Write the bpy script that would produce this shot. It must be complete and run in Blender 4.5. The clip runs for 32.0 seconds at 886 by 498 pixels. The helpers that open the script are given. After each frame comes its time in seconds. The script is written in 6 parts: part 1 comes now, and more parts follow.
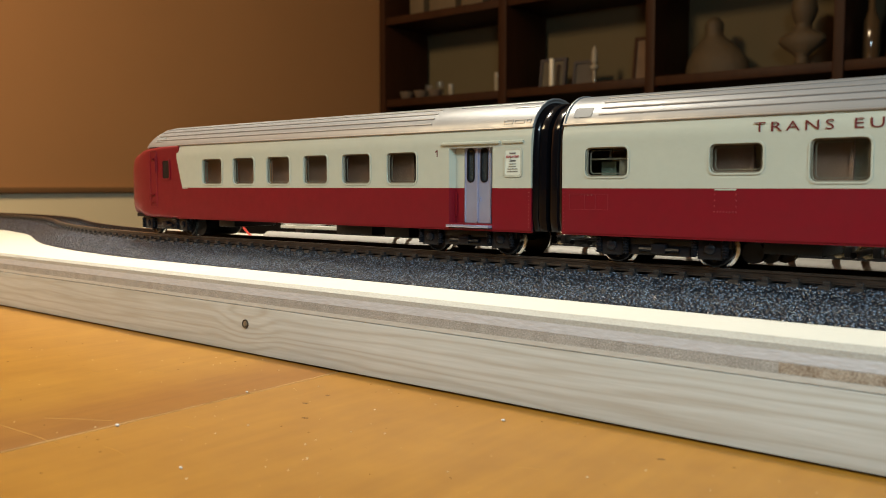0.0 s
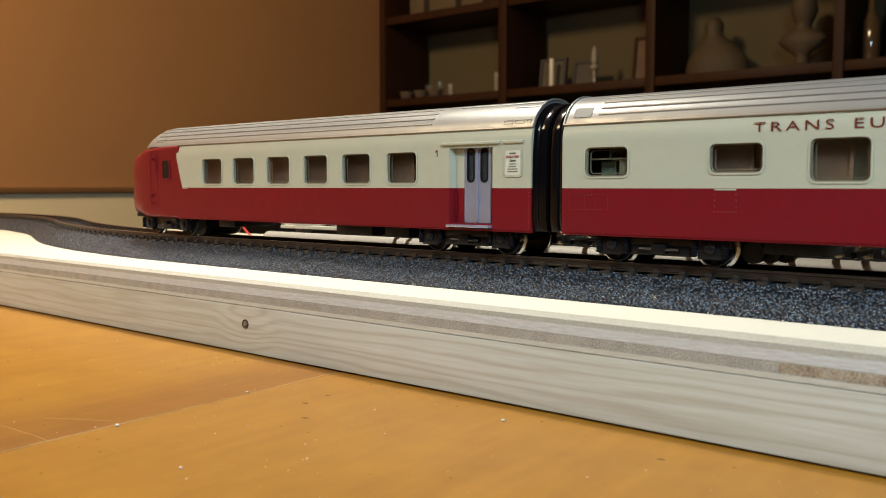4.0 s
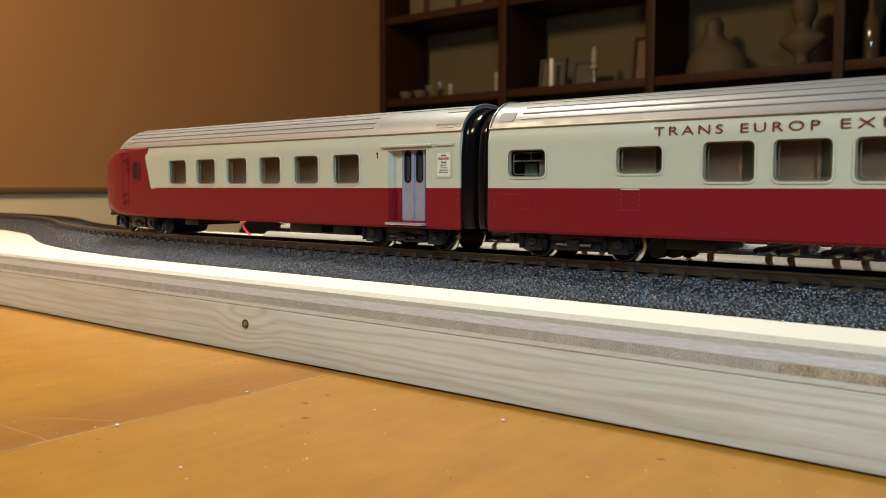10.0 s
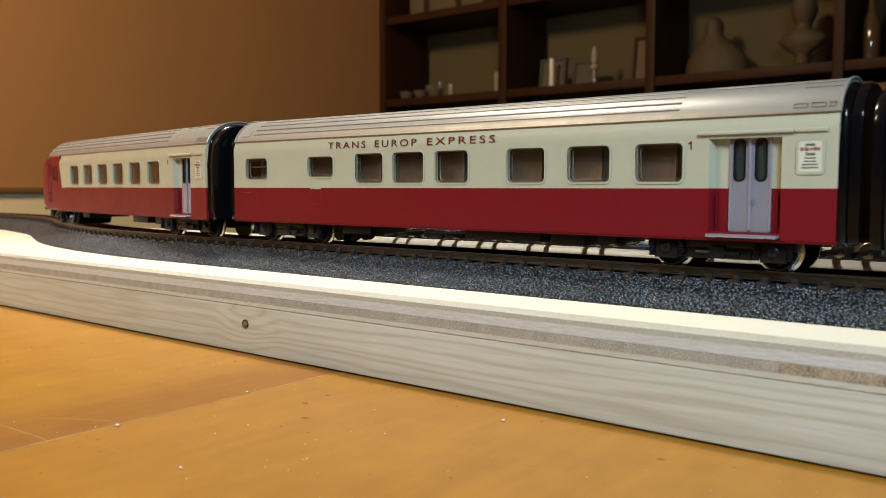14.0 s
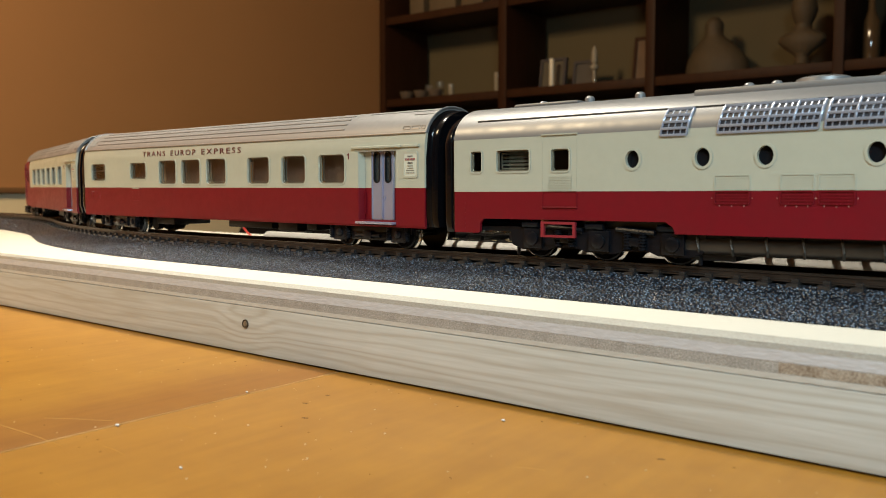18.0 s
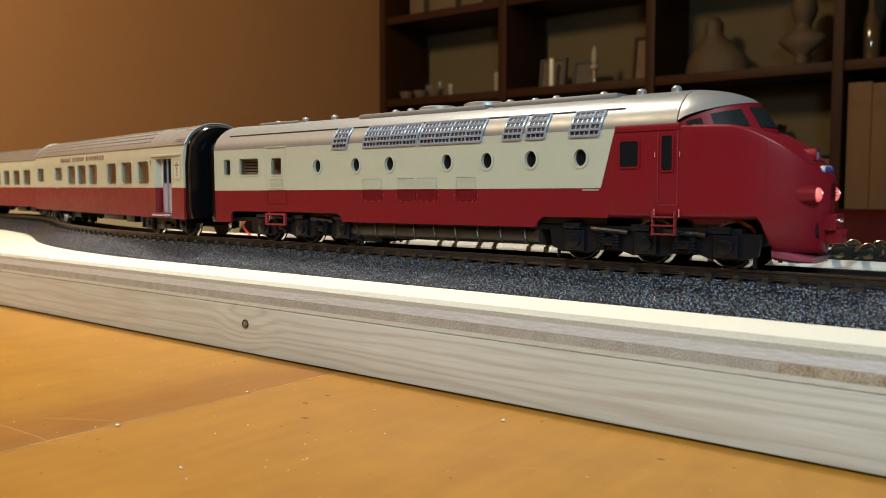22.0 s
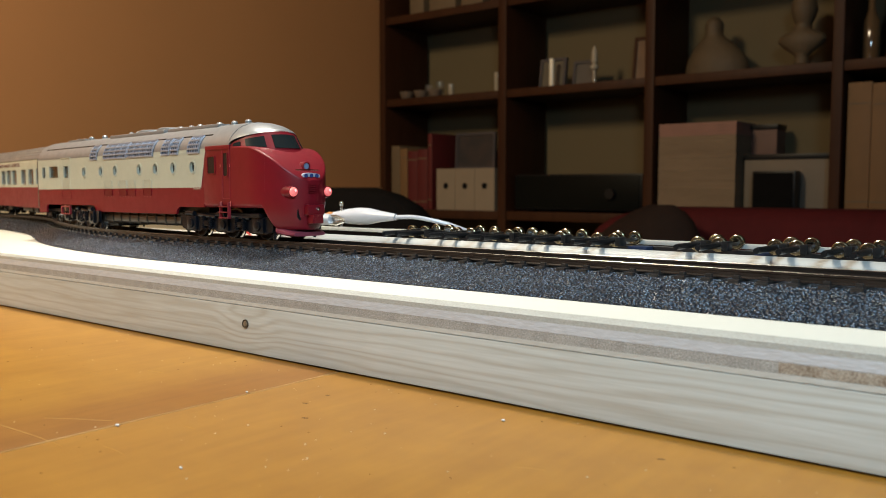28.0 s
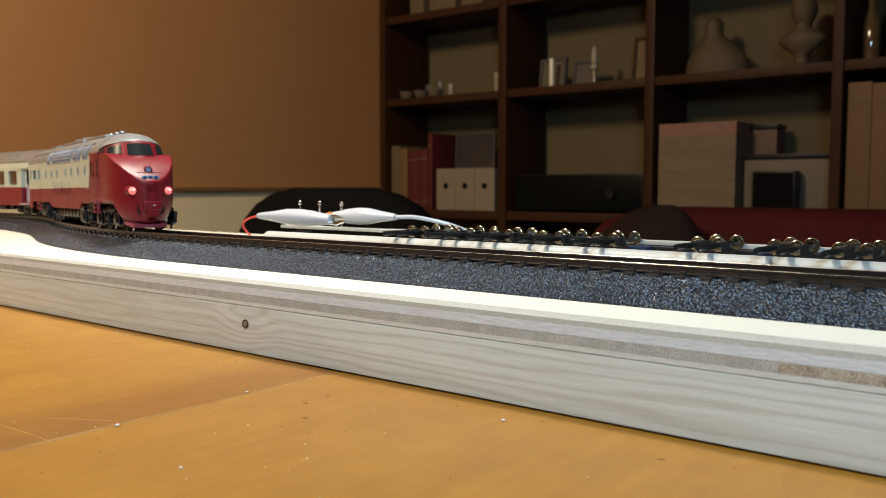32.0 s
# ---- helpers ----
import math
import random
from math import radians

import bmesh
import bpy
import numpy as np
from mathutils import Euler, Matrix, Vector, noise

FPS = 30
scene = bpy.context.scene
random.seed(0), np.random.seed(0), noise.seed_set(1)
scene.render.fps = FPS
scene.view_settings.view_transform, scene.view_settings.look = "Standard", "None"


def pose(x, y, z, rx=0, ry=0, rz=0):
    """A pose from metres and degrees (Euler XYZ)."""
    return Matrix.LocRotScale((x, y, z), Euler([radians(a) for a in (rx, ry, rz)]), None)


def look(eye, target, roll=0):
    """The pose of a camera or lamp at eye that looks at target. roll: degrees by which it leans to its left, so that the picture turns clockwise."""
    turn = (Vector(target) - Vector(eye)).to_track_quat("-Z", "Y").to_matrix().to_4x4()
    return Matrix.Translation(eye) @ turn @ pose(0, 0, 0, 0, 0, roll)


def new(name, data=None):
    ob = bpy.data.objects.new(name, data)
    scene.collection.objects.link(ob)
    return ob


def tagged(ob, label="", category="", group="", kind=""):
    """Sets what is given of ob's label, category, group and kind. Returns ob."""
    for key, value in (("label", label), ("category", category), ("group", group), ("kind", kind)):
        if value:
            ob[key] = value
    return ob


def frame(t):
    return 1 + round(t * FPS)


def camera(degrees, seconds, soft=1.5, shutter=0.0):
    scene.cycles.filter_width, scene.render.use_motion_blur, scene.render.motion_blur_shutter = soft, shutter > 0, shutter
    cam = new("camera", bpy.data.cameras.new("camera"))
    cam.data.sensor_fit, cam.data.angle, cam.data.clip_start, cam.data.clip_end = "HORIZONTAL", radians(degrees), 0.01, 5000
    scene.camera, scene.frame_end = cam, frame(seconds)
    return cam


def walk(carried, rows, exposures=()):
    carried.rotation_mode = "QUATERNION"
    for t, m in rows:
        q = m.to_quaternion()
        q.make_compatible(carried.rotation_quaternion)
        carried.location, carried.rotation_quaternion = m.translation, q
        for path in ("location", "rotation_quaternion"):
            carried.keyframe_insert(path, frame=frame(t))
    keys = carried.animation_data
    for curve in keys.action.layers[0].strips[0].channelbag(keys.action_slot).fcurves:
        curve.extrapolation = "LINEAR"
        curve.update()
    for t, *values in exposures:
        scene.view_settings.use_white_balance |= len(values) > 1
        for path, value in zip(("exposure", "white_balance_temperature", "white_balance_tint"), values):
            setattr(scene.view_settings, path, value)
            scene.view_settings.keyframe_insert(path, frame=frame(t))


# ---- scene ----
# Camera: a phone standing on the table, level with the train.
EYE = (0.0, 0.0, 0.0592)
cam = camera(55.66, 32.0, soft=0.65)
POSE = Matrix.Translation(EYE) @ Euler((radians(90 - 4.256), 0, radians(38.696))).to_matrix().to_4x4()
walk(cam, [(0.0, POSE), (32.0, POSE)], exposures=[(0.0, 0.0, 6500, 10), (22.0, 0.0, 6500, 10), (28.0, 0.02, 5920, 9), (32.0, 0.02, 5920, 9)])
cam.data.dof.use_dof = True
cam.data.dof.focus_distance = 0.30
cam.data.dof.aperture_fstop = 28.0

# Plan, in metres: table top at z 0, the rails along x at y YC, the camera on the near side.
RT = 0.0367          # rail top
BT = 0.0265          # top of the board
YC = 0.238           # track centre line
FLOOR = -0.75
X0, RAD, RAD2, ARC = -0.322, 0.58, 0.40, radians(23.5)   # start, radii and angle of the reverse curve
YS = 1.75            # front of the bookcase

# ---- light ----
world = bpy.data.worlds.new("room_dark")
scene.world = world
world.use_nodes = True
world.node_tree.nodes["Background"].inputs[0].default_value = (0.9, 0.75, 0.6, 1)
world.node_tree.nodes["Background"].inputs[1].default_value = 0.012


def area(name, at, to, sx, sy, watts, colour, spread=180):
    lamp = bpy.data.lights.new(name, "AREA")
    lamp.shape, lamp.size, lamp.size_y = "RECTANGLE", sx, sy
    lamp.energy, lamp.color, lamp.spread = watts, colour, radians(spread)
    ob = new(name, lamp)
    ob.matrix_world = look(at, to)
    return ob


area("table_lamp_light", (-0.36, 0.265, 0.52), (-0.36, 0.255, 0.03), 0.05, 0.05, 2.0, (1.0, 0.90, 0.72), 115)
area("desk_light", (0.32, -0.25, 0.51), (-0.10, 0.19, 0.03), 0.24, 0.24, 7.0, (0.69, 0.905, 1.0))
# Added unseen warm fill that brightens the left wall and the train's far end.
area("left_wall_fill", (-0.95, -0.65, 1.10), (-1.60, 0.55, 0.05), 0.3, 0.3, 24.5, (1.0, 0.76, 0.45), 150)


# ---- materials ----
def mat(name, colour, rough=0.5, metal=0.0, spec=0.5, coat=0.0, var=0.0, vscale=50.0, bump=0.0, bscale=200.0,
        stretch=(1, 1, 1), big=1.0, second=None, coords="Object", emit=None, trans=0.0, ior=1.45, detail=4.0, rvar=0.0):
    """A principled material with colour variation at two scales and fine relief."""
    m = bpy.data.materials.new(name)
    m.use_nodes = True
    nt = m.node_tree
    b = nt.nodes["Principled BSDF"]
    b.inputs["Base Color"].default_value = (*colour, 1)
    b.inputs["Roughness"].default_value = rough
    b.inputs["Metallic"].default_value = metal
    b.inputs["Specular IOR Level"].default_value = spec
    b.inputs["Coat Weight"].default_value = coat
    b.inputs["Transmission Weight"].default_value = trans
    b.inputs["IOR"].default_value = ior
    if emit:
        b.inputs["Emission Color"].default_value = (*emit[0], 1)
        b.inputs["Emission Strength"].default_value = emit[1]
    if var or bump or rvar:
        tc = nt.nodes.new("ShaderNodeTexCoord")
        mp = nt.nodes.new("ShaderNodeMapping")
        mp.inputs["Scale"].default_value = stretch
        nt.links.new(tc.outputs[coords], mp.inputs["Vector"])
    if var or rvar:
        n1 = nt.nodes.new("ShaderNodeTexNoise")
        n1.inputs["Scale"].default_value, n1.inputs["Detail"].default_value = vscale, detail
        n2 = nt.nodes.new("ShaderNodeTexNoise")
        n2.inputs["Scale"].default_value, n2.inputs["Detail"].default_value = vscale * 0.13, 2.0
        nt.links.new(mp.outputs[0], n1.inputs["Vector"])
        nt.links.new(mp.outputs[0], n2.inputs["Vector"])
        add = nt.nodes.new("ShaderNodeMath")
        add.operation = "ADD"
        nt.links.new(n1.outputs["Fac"], add.inputs[0])
        coarse = nt.nodes.new("ShaderNodeMath")
        coarse.operation = "MULTIPLY_ADD"
        coarse.inputs[1].default_value, coarse.inputs[2].default_value = big, 0.5 - 0.5 * big
        nt.links.new(n2.outputs["Fac"], coarse.inputs[0])
        nt.links.new(coarse.outputs[0], add.inputs[1])
    if var:
        ramp = nt.nodes.new("ShaderNodeMapRange")
        ramp.inputs["From Min"].default_value, ramp.inputs["From Max"].default_value = 0.7, 1.3
        nt.links.new(add.outputs[0], ramp.inputs["Value"])
        mix = nt.nodes.new("ShaderNodeMix")
        mix.data_type = "RGBA"
        other = second or tuple(c * (1 - var) for c in colour)
        mix.inputs["A"].default_value, mix.inputs["B"].default_value = (*colour, 1), (*other, 1)
        nt.links.new(ramp.outputs[0], mix.inputs["Factor"])
        nt.links.new(mix.outputs["Result"], b.inputs["Base Color"])
    if rvar:
        rr = nt.nodes.new("ShaderNodeMapRange")
        rr.inputs["From Min"].default_value, rr.inputs["From Max"].default_value = 0.7, 1.3
        rr.inputs["To Min"].default_value, rr.inputs["To Max"].default_value = max(0.02, rough - rvar), min(1, rough + rvar)
        nt.links.new(add.outputs[0], rr.inputs["Value"])
        nt.links.new(rr.outputs[0], b.inputs["Roughness"])
    if bump:
        nb = nt.nodes.new("ShaderNodeTexNoise")
        nb.inputs["Scale"].default_value, nb.inputs["Detail"].default_value = bscale, 3.0
        nt.links.new(mp.outputs[0], nb.inputs["Vector"])
        bp = nt.nodes.new("ShaderNodeBump")
        bp.inputs["Strength"].default_value, bp.inputs["Distance"].default_value = bump, 1.0 / bscale
        nt.links.new(nb.outputs["Fac"], bp.inputs["Height"])
        nt.links.new(bp.outputs[0], b.inputs["Normal"])
    return m


RED = mat("red_lacquer", (0.142, 0.005, 0.011), 0.39, spec=0.32, var=0.12, vscale=300, bump=0.03, bscale=900, rvar=0.06)
CREAM = mat("cream_lacquer", (0.365, 0.380, 0.315), 0.36, var=0.06, vscale=300, bump=0.03, bscale=900, rvar=0.06)
SILVER = mat("silver_paint", (0.205, 0.208, 0.212), 0.42, 0.42, var=0.10, vscale=250, bump=0.012, bscale=1500, rvar=0.07)
GRILLE = mat("grille_plastic", (0.30, 0.34, 0.43), 0.35, 0.4, var=0.1, vscale=400)
DARK = mat("black_plastic", (0.008, 0.008, 0.009), 0.38, spec=0.2, var=0.3, vscale=300, bump=0.05, bscale=900)
RUBBER = mat("gangway_rubber", (0.003, 0.003, 0.004), 0.16, spec=0.25, var=0.2, vscale=200)
BOGIE = mat("bogie_plastic", (0.006, 0.007, 0.010), 0.30, spec=0.25, var=0.4, vscale=500, bump=0.1, bscale=1200)
WHEEL = mat("bright_steel", (0.55, 0.55, 0.55), 0.25, 1.0, var=0.1, vscale=500)
STEEL = mat("rail_steel", (0.60, 0.54, 0.47), 0.28, 1.0, var=0.3, vscale=300, stretch=(0.1, 1, 1))
RAILSIDE = mat("rail_side", (0.045, 0.034, 0.028), 0.35, 0.5, var=0.4, vscale=200)
DOORM = mat("door_silver", (0.44, 0.48, 0.66), 0.22, 0.65, var=0.08, vscale=300)
LETTER = mat("maroon_print", (0.10, 0.009, 0.011), 0.5)
BLACKP = mat("black_print", (0.10, 0.10, 0.10), 0.5)
REDP = mat("red_print", (0.36, 0.10, 0.10), 0.5)
GREENIN = mat("green_seat", (0.075, 0.095, 0.065), 0.6, var=0.2, vscale=200)
# Lighter red for bared edges and rivets, with the light they catch painted in.
WORN_LIT_RED = mat("worn_lit_red_edge", (0.21, 0.018, 0.026), 0.45, var=0.3, vscale=900)
SCREEN = mat("grey_windscreen", (0.011, 0.014, 0.015), 0.22, spec=0.1)
PANELA = mat("brown_compartment_door", (0.105, 0.055, 0.034), 0.5, var=0.25, vscale=200)
PANELB = mat("olive_compartment_glass", (0.078, 0.068, 0.048), 0.3, var=0.3, vscale=150)
BROWNIN = mat("brown_interior", (0.46, 0.26, 0.14), 0.55, var=0.2, vscale=200)
GLASS = mat("window_glass", (0.86, 0.90, 0.87), 0.03, trans=1.0, ior=1.3)
DGLASS = mat("cab_glass", (0.25, 0.30, 0.32), 0.04, trans=0.9, ior=1.45)
LAMPON = mat("lit_red_lamp", (0.8, 0.25, 0.2), 0.2, emit=((1.0, 0.10, 0.13), 0.42))
LAMPW = mat("lit_lamp_core", (0.9, 0.6, 0.5), 0.2, emit=((1.0, 0.45, 0.42), 0.8))
CHROME = mat("chrome", (0.8, 0.8, 0.8), 0.12, 1.0)
LENS = mat("lens", (0.15, 0.2, 0.3), 0.05, 0.0, coat=1.0)


# ---- geometry helpers ----
def part(name, bm, material, parent=None, label="", smooth=True):
    """Links a bmesh as one mesh object, under a thing or a part."""
    me = bpy.data.meshes.new(name)
    bmesh.ops.recalc_face_normals(bm, faces=bm.faces)
    bm.to_mesh(me)
    bm.free()
    mats = material if isinstance(material, (list, tuple)) else [material]
    for m in mats:
        me.materials.append(m)
    if smooth:
        me.shade_smooth()
        me.set_sharp_from_angle(angle=radians(35))
    ob = new(name, me)
    if parent is not None:
        ob.parent = parent
    if label:
        tagged(ob, label)
    return ob


def empty(name, at=(0, 0, 0), label="", category="", group="", kind=""):
    ob = new(name)
    ob.empty_display_size = 0.01
    ob.matrix_world = Matrix.Translation(at)
    return tagged(ob, label, category, group, kind)


def box(bm, x0, x1, y0, y1, z0, z1, bevel=0.0, m=None):
    vs = [bm.verts.new((x, y, z)) for z in (z0, z1) for y in (y0, y1) for x in (x0, x1)]
    fs = [bm.faces.new([vs[i] for i in q]) for q in
          ((0, 2, 3, 1), (4, 5, 7, 6), (0, 1, 5, 4), (2, 6, 7, 3), (0, 4, 6, 2), (1, 3, 7, 5))]
    made = vs
    if bevel:
        es = list({e for f in fs for e in f.edges})
        res = bmesh.ops.bevel(bm, geom=es, offset=bevel, segments=2, affect="EDGES", profile=0.6)
        made = list({v for f in res["faces"] for v in f.verts} | {v for v in vs if v.is_valid})
    if m is not None:
        bmesh.ops.transform(bm, matrix=m, verts=made)
    return made


def boxes(*rows, bevel=0.0):
    bm = bmesh.new()
    for r in rows:
        box(bm, *r, bevel=bevel)
    return bm


def ring_loft(bm, rings, closed=True, caps=True):
    """Quads between rings of points; rings are closed loops when closed."""
    vr = [[bm.verts.new(p) for p in r] for r in rings]
    n = len(rings[0])
    for a, b in zip(vr, vr[1:]):
        for i in range(n if closed else n - 1):
            j = (i + 1) % n
            bm.faces.new((a[i], a[j], b[j], b[i]))
    if caps and closed:
        bm.faces.new(vr[0][::-1])
        bm.faces.new(vr[-1])
    return vr


def rod(bm, a, b, r, n=12, r2=None):
    a, b = Vector(a), Vector(b)
    d = (b - a).normalized()
    u = d.orthogonal().normalized()
    v = d.cross(u)
    r2 = r if r2 is None else r2
    ring = lambda c, q: [c + (u * math.cos(k * 2 * math.pi / n) + v * math.sin(k * 2 * math.pi / n)) * q for k in range(n)]
    ring_loft(bm, [ring(a, r), ring(b, r2)])


def lathe(bm, profile, axis="y", n=24, at=(0, 0, 0)):
    """Turned shape: profile of (along, radius)."""
    rings = []
    for s, r in profile:
        ring = []
        for k in range(n):
            a = k * 2 * math.pi / n
            c, d = math.cos(a) * max(r, 1e-6), math.sin(a) * max(r, 1e-6)
            p = {"y": (c, s, d), "z": (c, d, s), "x": (s, c, d)}[axis]
            ring.append((p[0] + at[0], p[1] + at[1], p[2] + at[2]))
        rings.append(ring)
    ring_loft(bm, rings)


def tube(bm, pts, r, n=10):
    """A bent tube through points."""
    pts = [Vector(p) for p in pts]
    rings = []
    up = Vector((0, 0, 1))
    for i, p in enumerate(pts):
        d = (pts[min(i + 1, len(pts) - 1)] - pts[max(i - 1, 0)]).normalized()
        u = d.cross(up)
        u = u.normalized() if u.length > 1e-4 else Vector((1, 0, 0))
        v = u.cross(d)
        rr = r[i] if isinstance(r, (list, tuple)) else r
        rings.append([p + (u * math.cos(k * 2 * math.pi / n) + v * math.sin(k * 2 * math.pi / n)) * rr for k in range(n)])
    ring_loft(bm, rings)


def spline(pts, n=12):
    """Smooth points through a few (Catmull-Rom)."""
    p = [Vector(pts[0])] + [Vector(q) for q in pts] + [Vector(pts[-1])]
    out = []
    for i in range(1, len(p) - 2):
        for k in range(n):
            t = k / n
            a, b, c, d = p[i - 1], p[i], p[i + 1], p[i + 2]
            out.append(0.5 * (2 * b + (c - a) * t + (2 * a - 5 * b + 4 * c - d) * t * t + (3 * b - a - 3 * c + d) * t ** 3))
    out.append(p[-2])
    return out


def rrect(x0, x1, z0, z1, r, n=5):
    """Corner-rounded rectangle as a loop of (x, z)."""
    out = []
    for cx, cz, a0 in ((x1 - r, z1 - r, 0), (x0 + r, z1 - r, 90), (x0 + r, z0 + r, 180), (x1 - r, z0 + r, 270)):
        for k in range(n):
            a = radians(a0 + 90 * k / (n - 1))
            out.append((cx + r * math.cos(a), cz + r * math.sin(a)))
    return out


def oval(cx, cz, rx, rz, n=20):
    return [(cx + rx * math.cos(k * 2 * math.pi / n), cz + rz * math.sin(k * 2 * math.pi / n)) for k in range(n)]


def plate(bm, outer, holes, front, back):
    """A panel of outline and holes in (x, z); front and back map (x, z) to space."""
    flat = bmesh.new()
    edges = []
    for loop in [outer, *holes]:
        vs = [flat.verts.new((x, z, 0)) for x, z in loop]
        edges += [flat.edges.new((vs[i], vs[(i + 1) % len(vs)])) for i in range(len(vs))]
    bmesh.ops.triangle_fill(flat, use_beauty=True, use_dissolve=False, edges=edges)
    flat.verts.index_update()
    pts = [(v.co.x, v.co.y) for v in flat.verts]
    tris = [[v.index for v in f.verts] for f in flat.faces]
    rim = [(e.verts[0].index, e.verts[1].index) for e in flat.edges if len(e.link_faces) == 1]
    flat.free()
    fv = [bm.verts.new(front(*p)) for p in pts]
    bv = [bm.verts.new(back(*p)) for p in pts]
    for t in tris:
        bm.faces.new([fv[i] for i in t])
        bm.faces.new([bv[i] for i in t[::-1]])
    for i, j in rim:
        bm.faces.new((fv[i], fv[j], bv[j], bv[i]))


def flat_side(y, thick, sgn):
    return (lambda x, z: (x, sgn * y, z)), (lambda x, z: (x, sgn * (y - thick), z))


def lettering(name, text, size, material, parent, at, rot=(90, 0, 0), depth=0.00008, spacing=1.0, width=None, bold=0.00006):
    cu = bpy.data.curves.new(name, "FONT")
    cu.body, cu.size, cu.extrude, cu.align_x, cu.align_y = text, size, depth, "CENTER", "CENTER"
    cu.space_character, cu.offset = spacing, bold
    cu.resolution_u = 3
    tmp = bpy.data.objects.new(name, cu)
    scene.collection.objects.link(tmp)
    bpy.context.view_layer.update()
    me = bpy.data.meshes.new_from_object(tmp.evaluated_get(bpy.context.evaluated_depsgraph_get()))
    bpy.data.objects.remove(tmp)
    if width:
        xs = [v.co.x for v in me.vertices]
        k = width / (max(xs) - min(xs))
        for v in me.vertices:
            v.co.x *= k
    me.transform(pose(0, 0, 0, *rot))
    me.transform(Matrix.Translation(at))
    me.materials.clear()
    me.materials.append(material)
    ob = new(name, me)
    ob.parent = parent
    return ob


def track_at(q):
    """Place and turn of the track's centre line; q is x on the straight and runs on as length round the curve."""
    d = X0 - q
    if d <= 0:
        return Vector((q, YC)), 0.0
    if d < RAD * ARC:
        a = d / RAD
        return Vector((X0 - RAD * math.sin(a), YC + RAD * (1 - math.cos(a)))), a
    e = d - RAD * ARC
    mx, my = X0 - RAD * math.sin(ARC), YC + RAD * (1 - math.cos(ARC))
    a = max(0.0, ARC - e / RAD2)
    p = Vector((mx - RAD2 * (math.sin(ARC) - math.sin(a)), my + RAD2 * (math.cos(a) - math.cos(ARC))))
    return p - Vector((max(0.0, e - RAD2 * ARC), 0)), a


def on_track(q, off, z):
    """A point beside the centre line: off > 0 is away from the camera."""
    p, a = track_at(q)
    return Vector((p.x + off * math.sin(a), p.y + off * math.cos(a), z))


def frange(a, b, n):
    return [a + (b - a) * i / (n - 1) for i in range(n)]


# ---- wood and room materials ----
def wood(name, light, dark, rough=0.45, scale=14.0, axis="x", ring=1.0, bump=0.1, coat=0.0, coords="Object", cross=8.0, spec=0.5, weights=(0.42, 0.35, 0.25), blotch=3.0, rings=None):
    """Grain that runs along one axis, with broad figure and fine fibres."""
    m = mat(name, light, rough, coat=coat, spec=spec)
    nt = m.node_tree
    b = nt.nodes["Principled BSDF"]
    tc = nt.nodes.new("ShaderNodeTexCoord")
    mp = nt.nodes.new("ShaderNodeMapping")
    s = [cross, cross, cross]
    s["xyz".index(axis)] = 0.7
    mp.inputs["Scale"].default_value = s
    nt.links.new(tc.outputs[coords], mp.inputs["Vector"])
    n1 = nt.nodes.new("ShaderNodeTexNoise")
    n1.inputs["Scale"].default_value, n1.inputs["Detail"].default_value, n1.inputs["Distortion"].default_value = scale, 3.0, 0.6 * ring
    n2 = nt.nodes.new("ShaderNodeTexNoise")
    n2.inputs["Scale"].default_value, n2.inputs["Detail"].default_value = scale * 9, 4.0
    n3 = nt.nodes.new("ShaderNodeTexNoise")
    n3.inputs["Scale"].default_value = blotch
    for n in (n1, n2):
        nt.links.new(mp.outputs[0], n.inputs["Vector"])
    nt.links.new(tc.outputs[coords], n3.inputs["Vector"])
    ramp = nt.nodes.new("ShaderNodeValToRGB")
    ramp.color_ramp.elements[0].position, ramp.color_ramp.elements[1].position = 0.35, 0.68
    ramp.color_ramp.elements[0].color, ramp.color_ramp.elements[1].color = (*light, 1), (*dark, 1)
    mix = nt.nodes.new("ShaderNodeMath")
    mix.operation = "MULTIPLY_ADD"
    mix.inputs[1].default_value = weights[1]
    nt.links.new(n2.outputs["Fac"], mix.inputs[0])
    sub = nt.nodes.new("ShaderNodeMath")
    sub.operation = "MULTIPLY_ADD"
    sub.inputs[1].default_value, sub.inputs[2].default_value = weights[2], 0.0
    nt.links.new(n3.outputs["Fac"], sub.inputs[0])
    mul = nt.nodes.new("ShaderNodeMath")
    mul.operation = "MULTIPLY_ADD"
    mul.inputs[1].default_value = weights[0]
    nt.links.new(n1.outputs["Fac"], mul.inputs[0])
    nt.links.new(sub.outputs[0], mul.inputs[2])
    nt.links.new(mul.outputs[0], mix.inputs[2])
    nt.links.new(mix.outputs[0], ramp.inputs[0])
    nt.links.new(ramp.outputs[0], b.inputs["Base Color"])
    if rings:
        growth_rings(nt, tc, ramp, b, *rings)
    bp = nt.nodes.new("ShaderNodeBump")
    bp.inputs["Strength"].default_value, bp.inputs["Distance"].default_value = bump, 0.0004
    nt.links.new(n2.outputs["Fac"], bp.inputs["Height"])
    nt.links.new(bp.outputs[0], b.inputs["Normal"])
    return m


